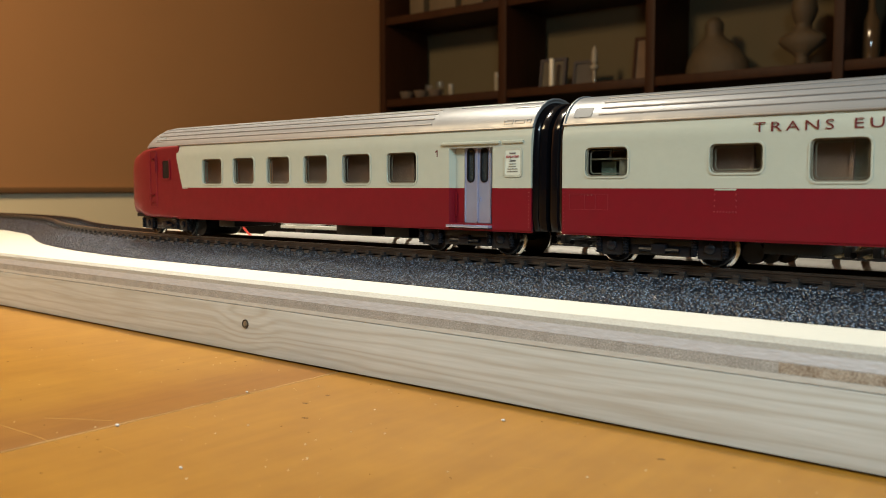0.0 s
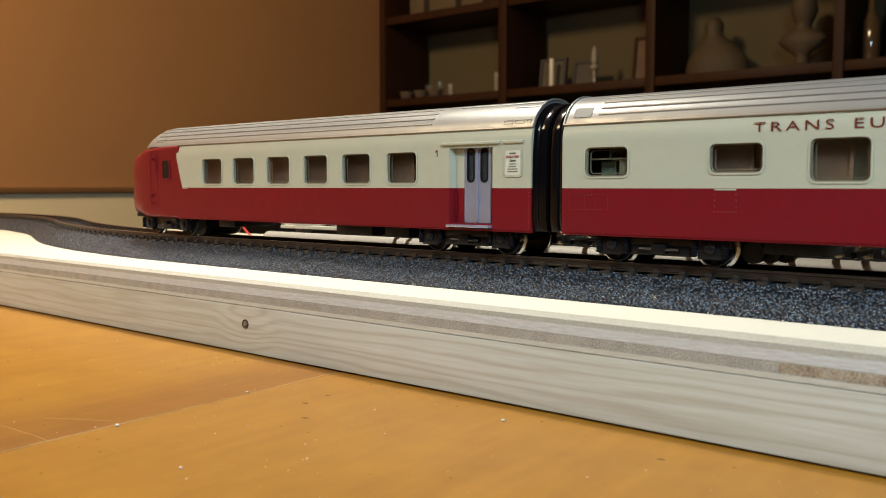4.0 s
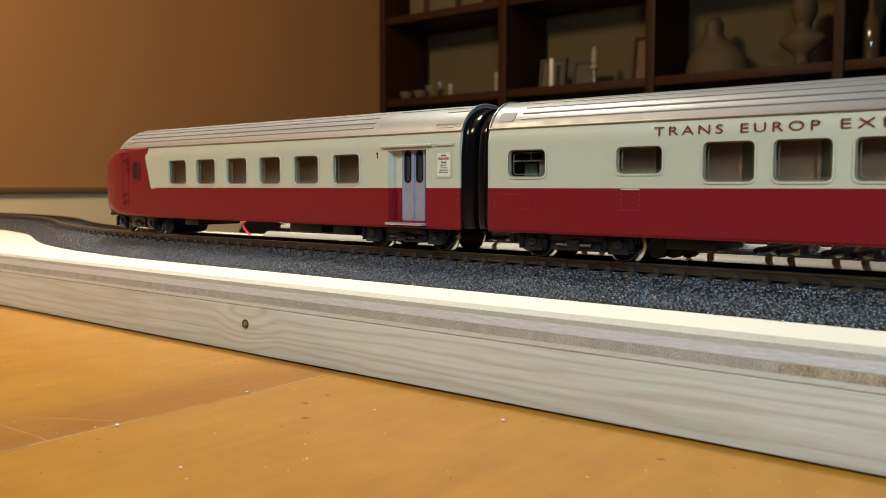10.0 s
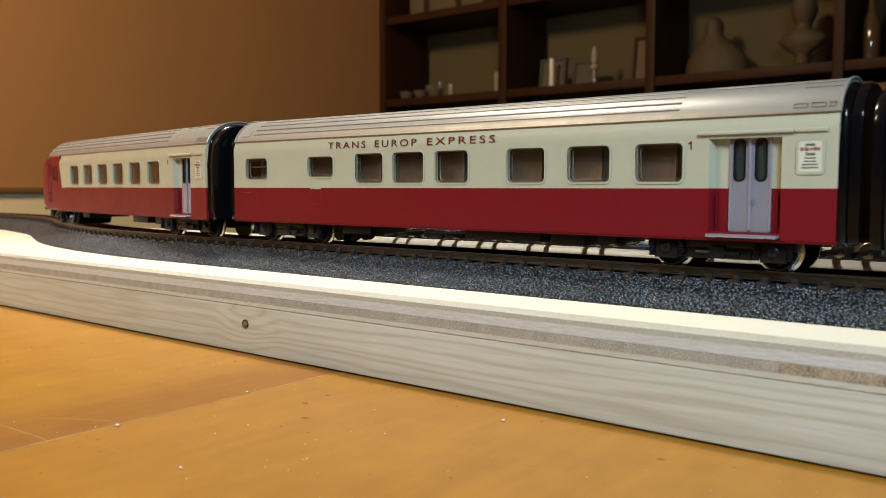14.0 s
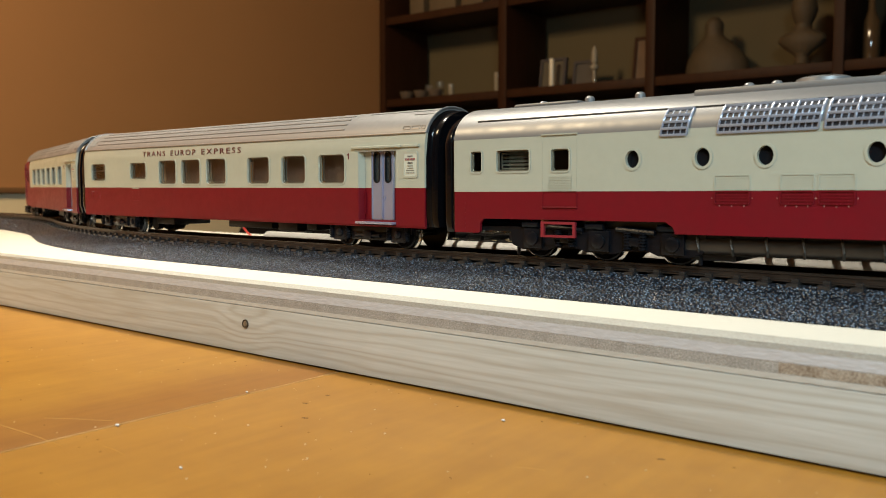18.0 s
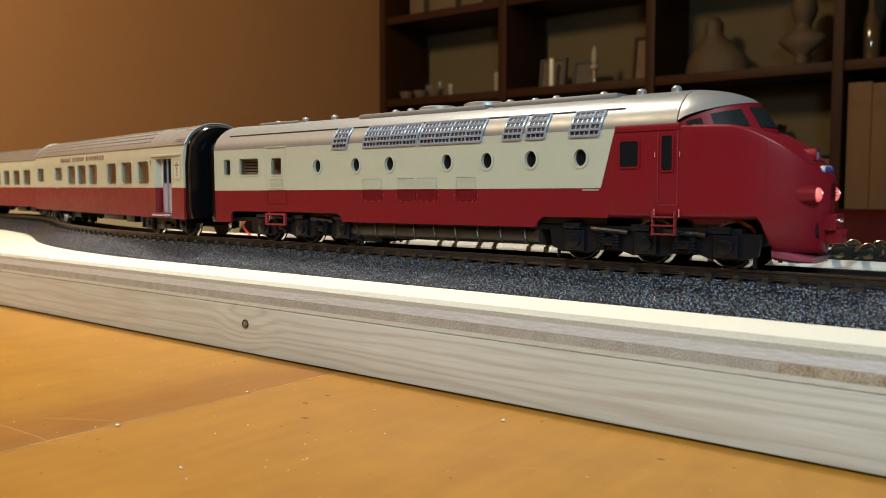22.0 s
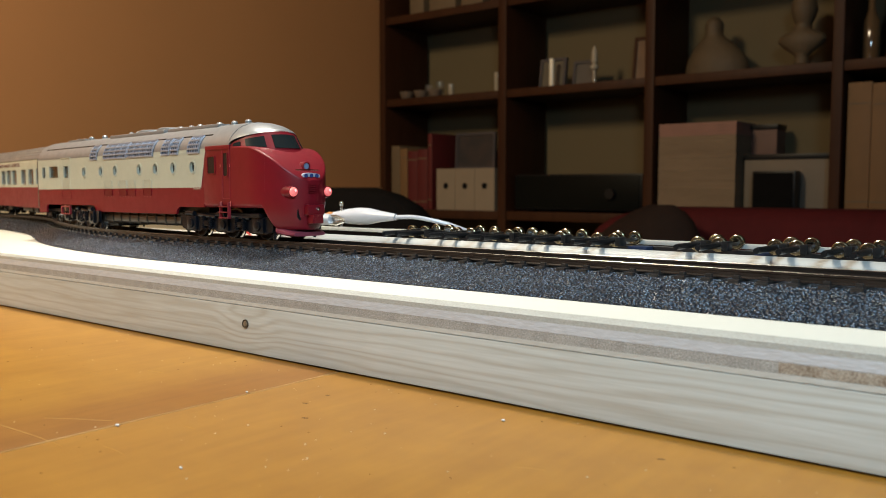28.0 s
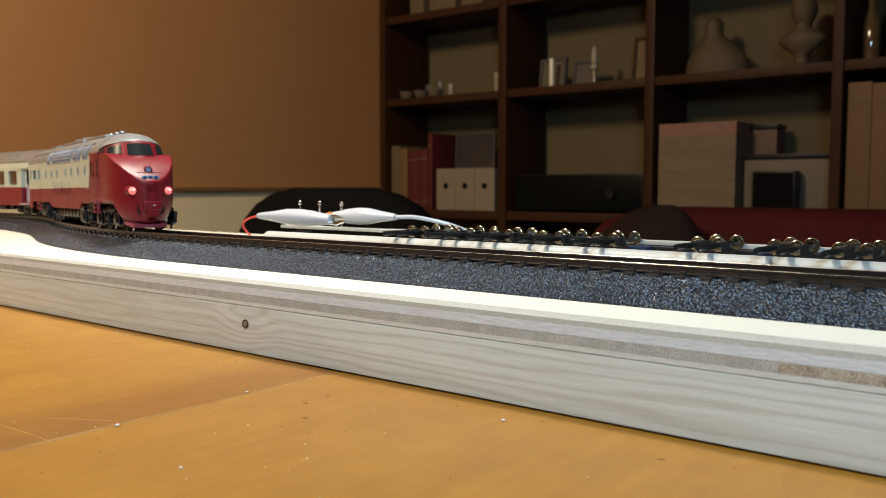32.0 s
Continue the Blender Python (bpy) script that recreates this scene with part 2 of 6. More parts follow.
def growth_rings(nt, tc, ramp, b, knot, dark, amount):
    """Long wavy growth lines that bend round one knot."""
    mp = nt.nodes.new("ShaderNodeMapping")
    mp.inputs["Scale"].default_value = (0.07, 1, 1)
    nt.links.new(tc.outputs["Object"], mp.inputs["Vector"])
    wv = nt.nodes.new("ShaderNodeTexWave")
    wv.bands_direction = "Z"
    for key, v in (("Scale", 85.0), ("Distortion", 20.0), ("Detail", 3.5), ("Detail Scale", 0.8), ("Detail Roughness", 0.55)):
        wv.inputs[key].default_value = v
    nt.links.new(mp.outputs[0], wv.inputs["Vector"])
    off = nt.nodes.new("ShaderNodeVectorMath")
    off.operation = "SUBTRACT"
    off.inputs[1].default_value = knot
    nt.links.new(tc.outputs["Object"], off.inputs[0])
    squash = nt.nodes.new("ShaderNodeVectorMath")
    squash.operation = "MULTIPLY"
    squash.inputs[1].default_value = (0.7, 0.0, 1.0)
    nt.links.new(off.outputs[0], squash.inputs[0])
    ln = nt.nodes.new("ShaderNodeVectorMath")
    ln.operation = "LENGTH"
    nt.links.new(squash.outputs[0], ln.inputs[0])
    bend = nt.nodes.new("ShaderNodeMapRange")
    bend.interpolation_type = "SMOOTHERSTEP"
    for key, v in (("From Min", 0.0), ("From Max", 0.016), ("To Min", 8.0), ("To Max", 0.0)):
        bend.inputs[key].default_value = v
    nt.links.new(ln.outputs["Value"], bend.inputs["Value"])
    nt.links.new(bend.outputs[0], wv.inputs["Phase Offset"])
    sharp = nt.nodes.new("ShaderNodeMath")
    sharp.operation = "POWER"
    sharp.inputs[1].default_value = 2.2
    nt.links.new(wv.outputs["Fac"], sharp.inputs[0])
    amt = nt.nodes.new("ShaderNodeMath")
    amt.operation = "MULTIPLY"
    amt.inputs[1].default_value = amount
    nt.links.new(sharp.outputs[0], amt.inputs[0])
    mx = nt.nodes.new("ShaderNodeMix")
    mx.data_type = "RGBA"
    mx.inputs["B"].default_value = (*dark, 1)
    nt.links.new(ramp.outputs[0], mx.inputs["A"])
    nt.links.new(amt.outputs[0], mx.inputs["Factor"])
    nt.links.new(mx.outputs["Result"], b.inputs["Base Color"])


TABLE = wood("oiled_table_wood", (0.332, 0.158, 0.018), (0.262, 0.118, 0.012), 0.38, 5.0, "y", bump=0.05, cross=6.0, weights=(0.06, 0.50, 0.46), blotch=90.0)
TABLE_B = wood("oiled_table_wood_dark", (0.305, 0.142, 0.018), (0.240, 0.104, 0.011), 0.38, 5.0, "y", bump=0.05, weights=(0.18, 0.36, 0.46), blotch=60.0)


def heartwood(m, colour, x0, x1):
    """A darker heart that fades in across the plank, with an uneven border."""
    nt = m.node_tree
    b = nt.nodes["Principled BSDF"]
    src = b.inputs["Base Color"].links[0].from_socket
    tc = nt.nodes.new("ShaderNodeTexCoord")
    sep = nt.nodes.new("ShaderNodeSeparateXYZ")
    nt.links.new(tc.outputs["Object"], sep.inputs[0])
    mp = nt.nodes.new("ShaderNodeMapping")
    mp.inputs["Scale"].default_value = (1, 0.25, 1)
    nt.links.new(tc.outputs["Object"], mp.inputs["Vector"])
    nz = nt.nodes.new("ShaderNodeTexNoise")
    nz.inputs["Scale"].default_value, nz.inputs["Detail"].default_value = 160.0, 4.0
    nt.links.new(mp.outputs[0], nz.inputs["Vector"])
    sh = nt.nodes.new("ShaderNodeMath")
    sh.operation = "MULTIPLY_ADD"
    sh.inputs[1].default_value = 0.016
    nt.links.new(nz.outputs["Fac"], sh.inputs[0])
    nt.links.new(sep.outputs["X"], sh.inputs[2])
    mr = nt.nodes.new("ShaderNodeMapRange")
    mr.interpolation_type = "SMOOTHSTEP"
    mr.inputs["From Min"].default_value, mr.inputs["From Max"].default_value = x0 + 0.008, x1 + 0.008
    nt.links.new(sh.outputs[0], mr.inputs["Value"])
    mx = nt.nodes.new("ShaderNodeMix")
    mx.data_type = "RGBA"
    mx.blend_type = "MULTIPLY"
    mx.inputs["B"].default_value = (*colour, 1)
    nt.links.new(src, mx.inputs["A"])
    nt.links.new(mr.outputs[0], mx.inputs["Factor"])
    nt.links.new(mx.outputs["Result"], b.inputs["Base Color"])
    return m


TABLE_S = heartwood(wood("oiled_table_wood_heart", (0.312, 0.150, 0.018), (0.246, 0.111, 0.012), 0.38, 5.0, "y", bump=0.05, cross=6.0, weights=(0.06, 0.50, 0.46), blotch=90.0), (0.78, 0.68, 0.74), -0.240, -0.200)
PINE = wood("bare_pine", (0.485, 0.493, 0.468), (0.35, 0.335, 0.295), 0.62, 8.0, "x", bump=0.12, cross=17.0, rings=((-0.2378, 0.1855, 0.0109), (0.28, 0.24, 0.18), 0.42))
PLYD = mat("ply_pale_grain", (0.48, 0.475, 0.445), 0.65, var=0.2, vscale=1500, second=(0.40, 0.385, 0.35), stretch=(0.25, 1, 1), big=0.3, bump=0.3, bscale=1500)
PLYA = mat("ply_long_grain", (0.51, 0.52, 0.545), 0.65, var=0.2, vscale=1500, second=(0.41, 0.41, 0.42), stretch=(0.25, 1, 1), big=0.3, bump=0.3, bscale=1500)
PLYB = mat("ply_end_grain", (0.44, 0.425, 0.395), 0.8, var=0.55, vscale=2300, second=(0.170, 0.158, 0.140), big=0.35, bump=0.6, bscale=2500)
BOARD = mat("cream_paint", (0.57, 0.555, 0.49), 0.55, var=0.05, vscale=60, bump=0.08, bscale=500)
SHELFW = wood("dark_stained_wood", (0.045, 0.017, 0.007), (0.026, 0.009, 0.004), 0.5, 5.0, "z", bump=0.05, spec=0.15)
OCHRE = mat("ochre_wall_paint", (0.44, 0.208, 0.076), 0.85, var=0.05, vscale=6, bump=0.02, bscale=160)
WAINS = mat("cream_wall_paint", (0.88, 0.72, 0.46), 0.8, var=0.05, vscale=6, bump=0.02, bscale=160)
# Beige darkened well below its paint to stand for dim light behind the bookcase.
BACKP = mat("dimmed_beige_wall", (0.104, 0.076, 0.036), 0.85, var=0.06, vscale=5)
FLOORM = wood("floor_boards_wood", (0.22, 0.13, 0.07), (0.14, 0.08, 0.04), 0.5, 3.0, "x")
CEILM = mat("ceiling_paint", (0.70, 0.66, 0.58), 0.9, var=0.04, vscale=4)


def ballast_material():
    m = mat("crumbed_foam_ballast", (0.018, 0.022, 0.030), 0.28, spec=0.6)
    nt = m.node_tree
    b = nt.nodes["Principled BSDF"]
    tc = nt.nodes.new("ShaderNodeTexCoord")
    vo = nt.nodes.new("ShaderNodeTexVoronoi")
    vo.inputs["Scale"].default_value = 1250.0
    no = nt.nodes.new("ShaderNodeTexNoise")
    no.inputs["Scale"].default_value, no.inputs["Detail"].default_value = 700.0, 3.0
    nt.links.new(tc.outputs["Object"], vo.inputs["Vector"])
    nt.links.new(tc.outputs["Object"], no.inputs["Vector"])
    # Ramp paints the crumbs' bluish sparkle into the colour, over a near-black base.
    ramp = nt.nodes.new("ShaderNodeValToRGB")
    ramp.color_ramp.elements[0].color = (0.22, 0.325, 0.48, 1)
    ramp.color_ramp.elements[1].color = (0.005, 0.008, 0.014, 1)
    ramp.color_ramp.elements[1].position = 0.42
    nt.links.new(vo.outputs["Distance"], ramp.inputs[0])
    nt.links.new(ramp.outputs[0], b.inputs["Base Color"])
    sm = nt.nodes.new("ShaderNodeMath")
    sm.operation = "SUBTRACT"
    nt.links.new(no.outputs["Fac"], sm.inputs[0])
    nt.links.new(vo.outputs["Distance"], sm.inputs[1])
    bp = nt.nodes.new("ShaderNodeBump")
    bp.inputs["Strength"].default_value, bp.inputs["Distance"].default_value = 1.0, 0.0008
    nt.links.new(sm.outputs[0], bp.inputs["Height"])
    nt.links.new(bp.outputs[0], b.inputs["Normal"])
    return m


BALLAST = ballast_material()

# ---- room shell ----
WX = -1.635          # ochre wall
RX0, RX1, RY0, RY1, CEIL = WX, 2.6, -2.4, YS + 0.20, 1.75


def slab(name, mats, rows, label="", bevel=0.0):
    bm = boxes(*rows, bevel=bevel)
    return tagged(part(name, bm, mats, label=label, smooth=False), kind="structure")


slab("floor", FLOORM, [(RX0 - 0.1, RX1 + 0.1, RY0 - 0.1, RY1 + 0.1, FLOOR - 0.05, FLOOR)])
slab("ceiling", CEILM, [(RX0 - 0.1, RX1 + 0.1, RY0 - 0.1, RY1 + 0.1, CEIL, CEIL + 0.05)])
slab("wall_west", OCHRE, [(WX - 0.1, WX, RY0, RY1, 0.058, CEIL)], "ochre painted upper wall")
slab("wall_west_lower", WAINS, [(WX - 0.1, WX + 0.004, RY0, RY1, FLOOR, 0.046)], "cream painted lower wall")
slab("trim", mat("brown_trim_paint", (0.20, 0.10, 0.04), 0.5, var=0.1, vscale=20), [(WX - 0.1, WX + 0.012, RY0, RY1, 0.046, 0.058)], "brown dado rail", 0.003)
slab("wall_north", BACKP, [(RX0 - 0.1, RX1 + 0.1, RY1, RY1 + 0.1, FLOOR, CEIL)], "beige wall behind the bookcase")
slab("wall_east", OCHRE, [(RX1, RX1 + 0.1, RY0, RY1, FLOOR, CEIL)])
slab("wall_south", OCHRE, [(RX0 - 0.1, RX1 + 0.1, RY0 - 0.1, RY0, FLOOR, CEIL)])

# ---- table ----
SEAM = -0.1922


def dining_table():
    t = empty("dining_table", (0, 0, FLOOR), "honey-coloured oiled wooden dining table with worn top", "table")
    dz = -FLOOR
    for x0, x1, m in ((-1.42, -0.9604, TABLE), (-0.9600, -0.5804, TABLE_B), (-0.5800, SEAM - 0.0004, TABLE_S), (SEAM + 0.0004, 0.2096, TABLE), (0.2100, 0.62, TABLE_B), (0.6204, 1.0, TABLE)):
        part("plank", boxes((x0, x1, -0.55, 0.47, dz - 0.028, dz), bevel=0.0005), m, t)
    part("seam_dust", boxes((SEAM - 0.0004, SEAM + 0.0002, -0.55, 0.47, dz - 0.002, dz - 0.0001)), mat("seam_dust", (0.44, 0.28, 0.12), 0.9, var=0.85, vscale=90, second=(0.22, 0.12, 0.035)), t)
    dent = mat("dent_wood", (0.07, 0.030, 0.007), 0.5)
    for x, y, r in ((-0.1598, 0.1429, 0.0013), (-0.1724, 0.1628, 0.0010), (-0.1708, 0.1529, 0.0012), (-0.0747, 0.1692, 0.0012), (-0.0603, 0.1737, 0.0006)):
        bm = bmesh.new()
        lathe(bm, [(dz + 0.00005, 0.00001), (dz + 0.00006, r * 0.5), (dz + 0.00002, r * 0.8), (dz - 0.0002, r)], "z", 12)
        bmesh.ops.transform(bm, matrix=Matrix.Translation((x, y, 0)) @ pose(0, 0, 0, 0, 0, 20) @ Matrix.Diagonal((1.0, 0.45, 1, 1)), verts=bm.verts)
        part("dent", bm, dent, t)
    scratch = mat("scratch_wood", (0.40, 0.23, 0.06), 0.6)
    for a, b in (((-0.2145, 0.0912), (-0.1855, 0.0923)), ((-0.2120, 0.1010), (-0.1960, 0.1105))):
        bm = bmesh.new()
        tube(bm, [(a[0], a[1], dz), ((a[0] + b[0]) / 2, (a[1] + b[1]) / 2 + 0.0004, dz), (b[0], b[1], dz)], 0.00006, 6)
        part("scratch", bm, scratch, t)
    rnd = random.Random(21)
    for k in range(16):
        x, y, d, a = rnd.uniform(-0.30, -0.03), rnd.uniform(0.05, 0.175), rnd.uniform(0.001, 0.0045), radians(rnd.uniform(-25, 35))
        bm = bmesh.new()
        tube(bm, [(x, y, dz), (x + d * math.cos(a), y + d * math.sin(a) + 0.0003, dz), (x + 2 * d * math.cos(a), y + 2 * d * math.sin(a), dz)], 0.00005, 6)
        part("scratch", bm, scratch, t)
    part("apron", boxes((-1.30, 0.9, -0.47, -0.45, dz - 0.12, dz - 0.03), (-1.30, 0.9, 0.37, 0.39, dz - 0.12, dz - 0.03)), TABLE, t)
    for x in (-1.33, 0.9):
        for y in (-0.47, 0.35):
            part("leg", boxes((x, x + 0.06, y, y + 0.06, 0, dz - 0.03), bevel=0.004), TABLE, t)
    return t


dining_table()


def specks(name, label, m, count, seed, size, flat):
    """Loose crumbs scattered over the near part of the table."""
    rnd = random.Random(seed)
    bm = bmesh.new()
    for k in range(count):
        x, y = rnd.uniform(-0.32, 0.02), rnd.uniform(0.04, 0.183)
        r = size * rnd.uniform(0.4, 1.3)
        v = bmesh.ops.create_icosphere(bm, subdivisions=1, radius=r)["verts"]
        bmesh.ops.transform(bm, matrix=Matrix.Translation((x, y, r * flat * 0.9)) @ pose(0, 0, 0, 0, 0, rnd.uniform(0, 180)) @ Matrix.Diagonal((1.0, rnd.uniform(0.5, 1), flat, 1)), verts=v)
    return tagged(part(name, bm, m), label, "crumbs", kind="stuff")


specks("crumbs", "tiny pale crumbs and dust on the table", mat("pale_crumb", (0.66, 0.56, 0.42), 0.8), 210, 11, 0.00022, 0.5)
specks("dark_crumbs", "tiny dark specks on the table", mat("dark_crumb", (0.10, 0.045, 0.012), 0.8), 90, 12, 0.00030, 0.2)
for x, y, r in ((-0.1903, 0.1087, 0.0006), (-0.1930, 0.1505, 0.0004), (-0.1509, 0.1002, 0.0004), (-0.1184, 0.1721, 0.0005)):
    bm = bmesh.new()
    bmesh.ops.create_icosphere(bm, subdivisions=2, radius=r)
    ob = tagged(part("crumb", bm, mat("white_crumb", (0.50, 0.48, 0.46), 0.7)), "white crumb lying on the table", "crumb", "larger crumbs")
    ob.matrix_world = Matrix.Translation((x, y, r * 0.6)) @ Matrix.Diagonal((1.2, 0.8, 0.6, 1))

# ---- board under the track ----
EDGE, BACK = 0.1855, 0.372
BX0, BX1 = -1.40, 0.95
baseboard_thing = empty("track_board", (0, 0, 0), "pine beam topped with cream-painted plywood, lying on the table", "board")
part("pine_beam", boxes((BX0, BX1, EDGE, BACK, 0.0006, 0.0172), bevel=0.0004), PINE, baseboard_thing, "bare grey pine beam with a small knot")
for z0, z1, m, dy in ((0.0174, 0.0187, PLYD, 0.0001), (0.0187, 0.0214, PLYB, 0.00016), (0.0214, 0.0239, PLYA, 0.0001)):
    part("ply_layer", boxes((BX0, BX1, EDGE + dy, BACK, z0, z1)), m, baseboard_thing)


def edge_cut(x):
    """How far the worn upper edge of the plywood is chamfered."""
    return 0.0012 + 0.0022 * max(0.0, min(1.0, (x + 0.40) / 0.36)) + 0.00030 * noise.noise((x * 45, 0, 3)) + 0.00022 * noise.noise((x * 260, 0, 5))


def top_sheet():
    """Painted top sheet that ends at the worn edge."""
    bm = bmesh.new()
    ring_loft(bm, [[(x, EDGE + edge_cut(x), BT - 0.0008), (x, EDGE + edge_cut(x), BT - 0.0001), (x, EDGE + edge_cut(x) + 0.0002, BT), (x, BACK, BT), (x, BACK, BT - 0.0008)] for x in frange(BX0, BX1, 1100)])
    return bm


def top_veneer():
    """Uppermost ply with its worn chamfer."""
    bm = bmesh.new()
    ring_loft(bm, [[(x, EDGE + 0.0001, 0.0239), (x, EDGE + 0.0002, BT - 0.0012), (x, EDGE + edge_cut(x) - 0.00005, BT - 0.00015), (x, EDGE + edge_cut(x) + 0.004, BT - 0.0010), (x, BACK, 0.0239)] for x in frange(BX0, BX1, 1100)])
    return bm


PLYC = mat("ply_top_edge", (0.40, 0.395, 0.36), 0.7, var=0.4, vscale=2300, second=(0.29, 0.28, 0.25), stretch=(0.6, 1, 1), big=0.3, bump=0.4, bscale=1500)
part("painted_top", top_sheet(), BOARD, baseboard_thing, "cream-painted plywood surface")
part("ply_patch", boxes((-0.0555, 0.03, EDGE + 0.00012, EDGE + 0.002, 0.0189, 0.0212)), mat("brown_ply_patch", (0.42, 0.37, 0.30), 0.8, var=0.6, vscale=2000, second=(0.145, 0.100, 0.064), big=0.6, bump=0.5, bscale=2500), baseboard_thing)
part("ply_layer", top_veneer(), PLYC, baseboard_thing)
bm = bmesh.new()
lathe(bm, [(-0.0001, 0.0007), (-0.0001, 0.0011), (-0.0004, 0.0015), (0.0002, 0.0016)], "y", 20, (-0.2378, EDGE - 0.0001, 0.0109))
part("knot_ring", bm, mat("knot_wood", (0.05, 0.035, 0.02), 0.7), baseboard_thing)
bm = bmesh.new()
lathe(bm, [(-0.0003, 0.00001), (-0.0003, 0.0009), (0.0002, 0.0010)], "y", 16, (-0.2378, EDGE - 0.0001, 0.0109))
part("knot", bm, mat("knot_core", (0.22, 0.16, 0.10), 0.7, var=0.4, vscale=1500), baseboard_thing)


# ---- track ----
def sweep(profile, q0, q1, step):
    """A profile of (off, z) swept along the track, as an open strip of rings."""
    n = max(2, int(abs(q1 - q0) / step) + 1)
    return [[on_track(q, o, z) for o, z in profile] for q in frange(q0, q1, n)]


Q0, Q1 = -1.25, 0.80
track = empty("model_track", (0, 0, 0), "model railway track on dark crumbed foam ballast", "track")


def near_half(q):
    """Half width of the ballast on the camera's side."""
    return 0.0287 - 0.0045 * math.exp(-((q + 0.545) / 0.055) ** 2)


def ballast():
    bm = bmesh.new()
    n = 340
    rings = []
    for q in frange(Q0, Q1, n):
        h = near_half(q)
        prof = [(-h, BT - 0.0006), (-h + 0.0007, BT + 0.0004), (-0.0130, RT - 0.0036), (-0.0118, RT - 0.0032), (0.0, RT - 0.0036), (0.0118, RT - 0.0032), (0.0130, RT - 0.0036), (0.0280, BT + 0.0004), (0.0287, BT - 0.0006)]
        rings.append([on_track(q, o, z) for o, z in prof])
    ring_loft(bm, rings, closed=False, caps=False)
    return bm


def ballast_face():
    """The near slope of the ballast in fine crumbs."""
    q = np.arange(-0.86, 0.02, 0.00050)
    s = np.linspace(0, 1, 34)
    verts, faces = [], []
    for i, a in enumerate(q):
        h0 = near_half(a)
        for j, b in enumerate(s):
            o, z = -h0 + b * (h0 - 0.0119), BT + 0.0001 + b * (RT - 0.0032 - BT)
            h = noise.noise((a * 1000, b * 16, 0.3)) * 0.00036 + noise.noise((a * 1900, b * 31, 7.3)) * 0.00030
            verts.append(on_track(a, o - 0.5 * h, z + 0.85 * h + 0.0001))
    m = len(s)
    for i in range(len(q) - 1):
        for j in range(m - 1):
            k = i * m + j
            faces.append((k, k + m, k + m + 1, k + 1))
    me = bpy.data.meshes.new("ballast_slope")
    me.from_pydata([tuple(v) for v in verts], [], faces)
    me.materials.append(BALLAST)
    me.shade_smooth()
    ob = new("ballast_slope", me)
    ob.parent = track
    tagged(ob, "dark grey-blue crumbed ballast slope", kind="stuff")


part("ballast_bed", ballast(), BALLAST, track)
ballast_face()
for side in (-1, 1):
    c = side * 0.00875
    foot = RT - 0.0025
    prof = [(c - 0.0011, foot), (c - 0.0011, foot + 0.0003), (c - 0.0003, foot + 0.0006), (c - 0.0003, RT - 0.0009), (c - 0.0005, RT - 0.0007),
            (c - 0.0005, RT - 0.0001), (c - 0.0004, RT), (c + 0.0004, RT), (c + 0.0005, RT - 0.0001), (c + 0.0005, RT - 0.0007), (c + 0.0003, RT - 0.0009),
            (c + 0.0003, foot + 0.0006), (c + 0.0011, foot + 0.0003), (c + 0.0011, foot)]
    bm = bmesh.new()
    ring_loft(bm, sweep(prof, Q0, Q1, 0.006))
    rail = part("rail", bm, [RAILSIDE, STEEL], track, "steel rail with brown sides")
    for p in rail.data.polygons:
        if p.normal.z > 0.5 and p.center.z > RT - 0.0003:
            p.material_index = 1
SLEEPER = mat("sleeper_plastic", (0.026, 0.023, 0.022), 0.30, var=0.4, vscale=600, bump=0.1, bscale=1200)


def sleeper_mesh():
    bm = bmesh.new()
    box(bm, -0.0015, 0.0015, -0.0132, 0.0132, -0.0048, -0.0026, 0.0002)
    for s in (-1, 1):
        for d in (-1, 1):
            c = s * 0.00875 + d * 0.0016
            box(bm, -0.0009, 0.0009, c - 0.0006, c + 0.0006, -0.0028, -0.0016, 0.0001)
    me = bpy.data.meshes.new("sleeper")
    bm.to_mesh(me)
    bm.free()
    me.materials.append(SLEEPER)
    return me


sm = sleeper_mesh()
q = -1.05
while q < 0.62:
    p, a = track_at(q)
    ob = new("sleeper", sm)
    ob.parent = track
    ob.matrix_local = Matrix.Translation((p.x, p.y, RT)) @ pose(0, 0, 0, 0, 0, -math.degrees(a))
    q += 0.0077


# ---- bookcase ----
def bookcase():
    b = empty("bookcase", (WX + 0.001, YS, FLOOR), "tall dark-stained wooden bookcase with open bays", "bookcase")
    dz = -FLOOR
    ox = -(WX + 0.001)
    top = CEIL - 0.25 + dz
    for i, (x0, x1) in enumerate(((-1.630, -1.610), (-1.225, -1.201), (-0.829, -0.807), (-0.440, -0.420), (-0.03, -0.01), (0.38, 0.40))):
        part("upright", boxes((ox + x0, ox + x1, 0, 0.188, 0, top), bevel=0.0015), SHELFW, b)
    xs = ((-1.610, -1.225), (-1.201, -0.829), (-0.807, -0.440), (-0.420, -0.03), (-0.01, 0.38))
    for x0, x1 in xs:
        for z0, z1 in ((-0.62, -0.60), (-0.32, -0.30), (-0.025, -0.003), (0.281, 0.301), (0.506, 0.526), (0.76, 0.78), (1.05, 1.07)):
            part("shelf", boxes((ox + x0 + 0.0005, ox + x1 - 0.0005, 0.004, 0.186, dz + z0, dz + z1), bevel=0.0012), SHELFW, b)
    return b


bookcase()


# ---- train ----
W = 0.016            # half width of a car body


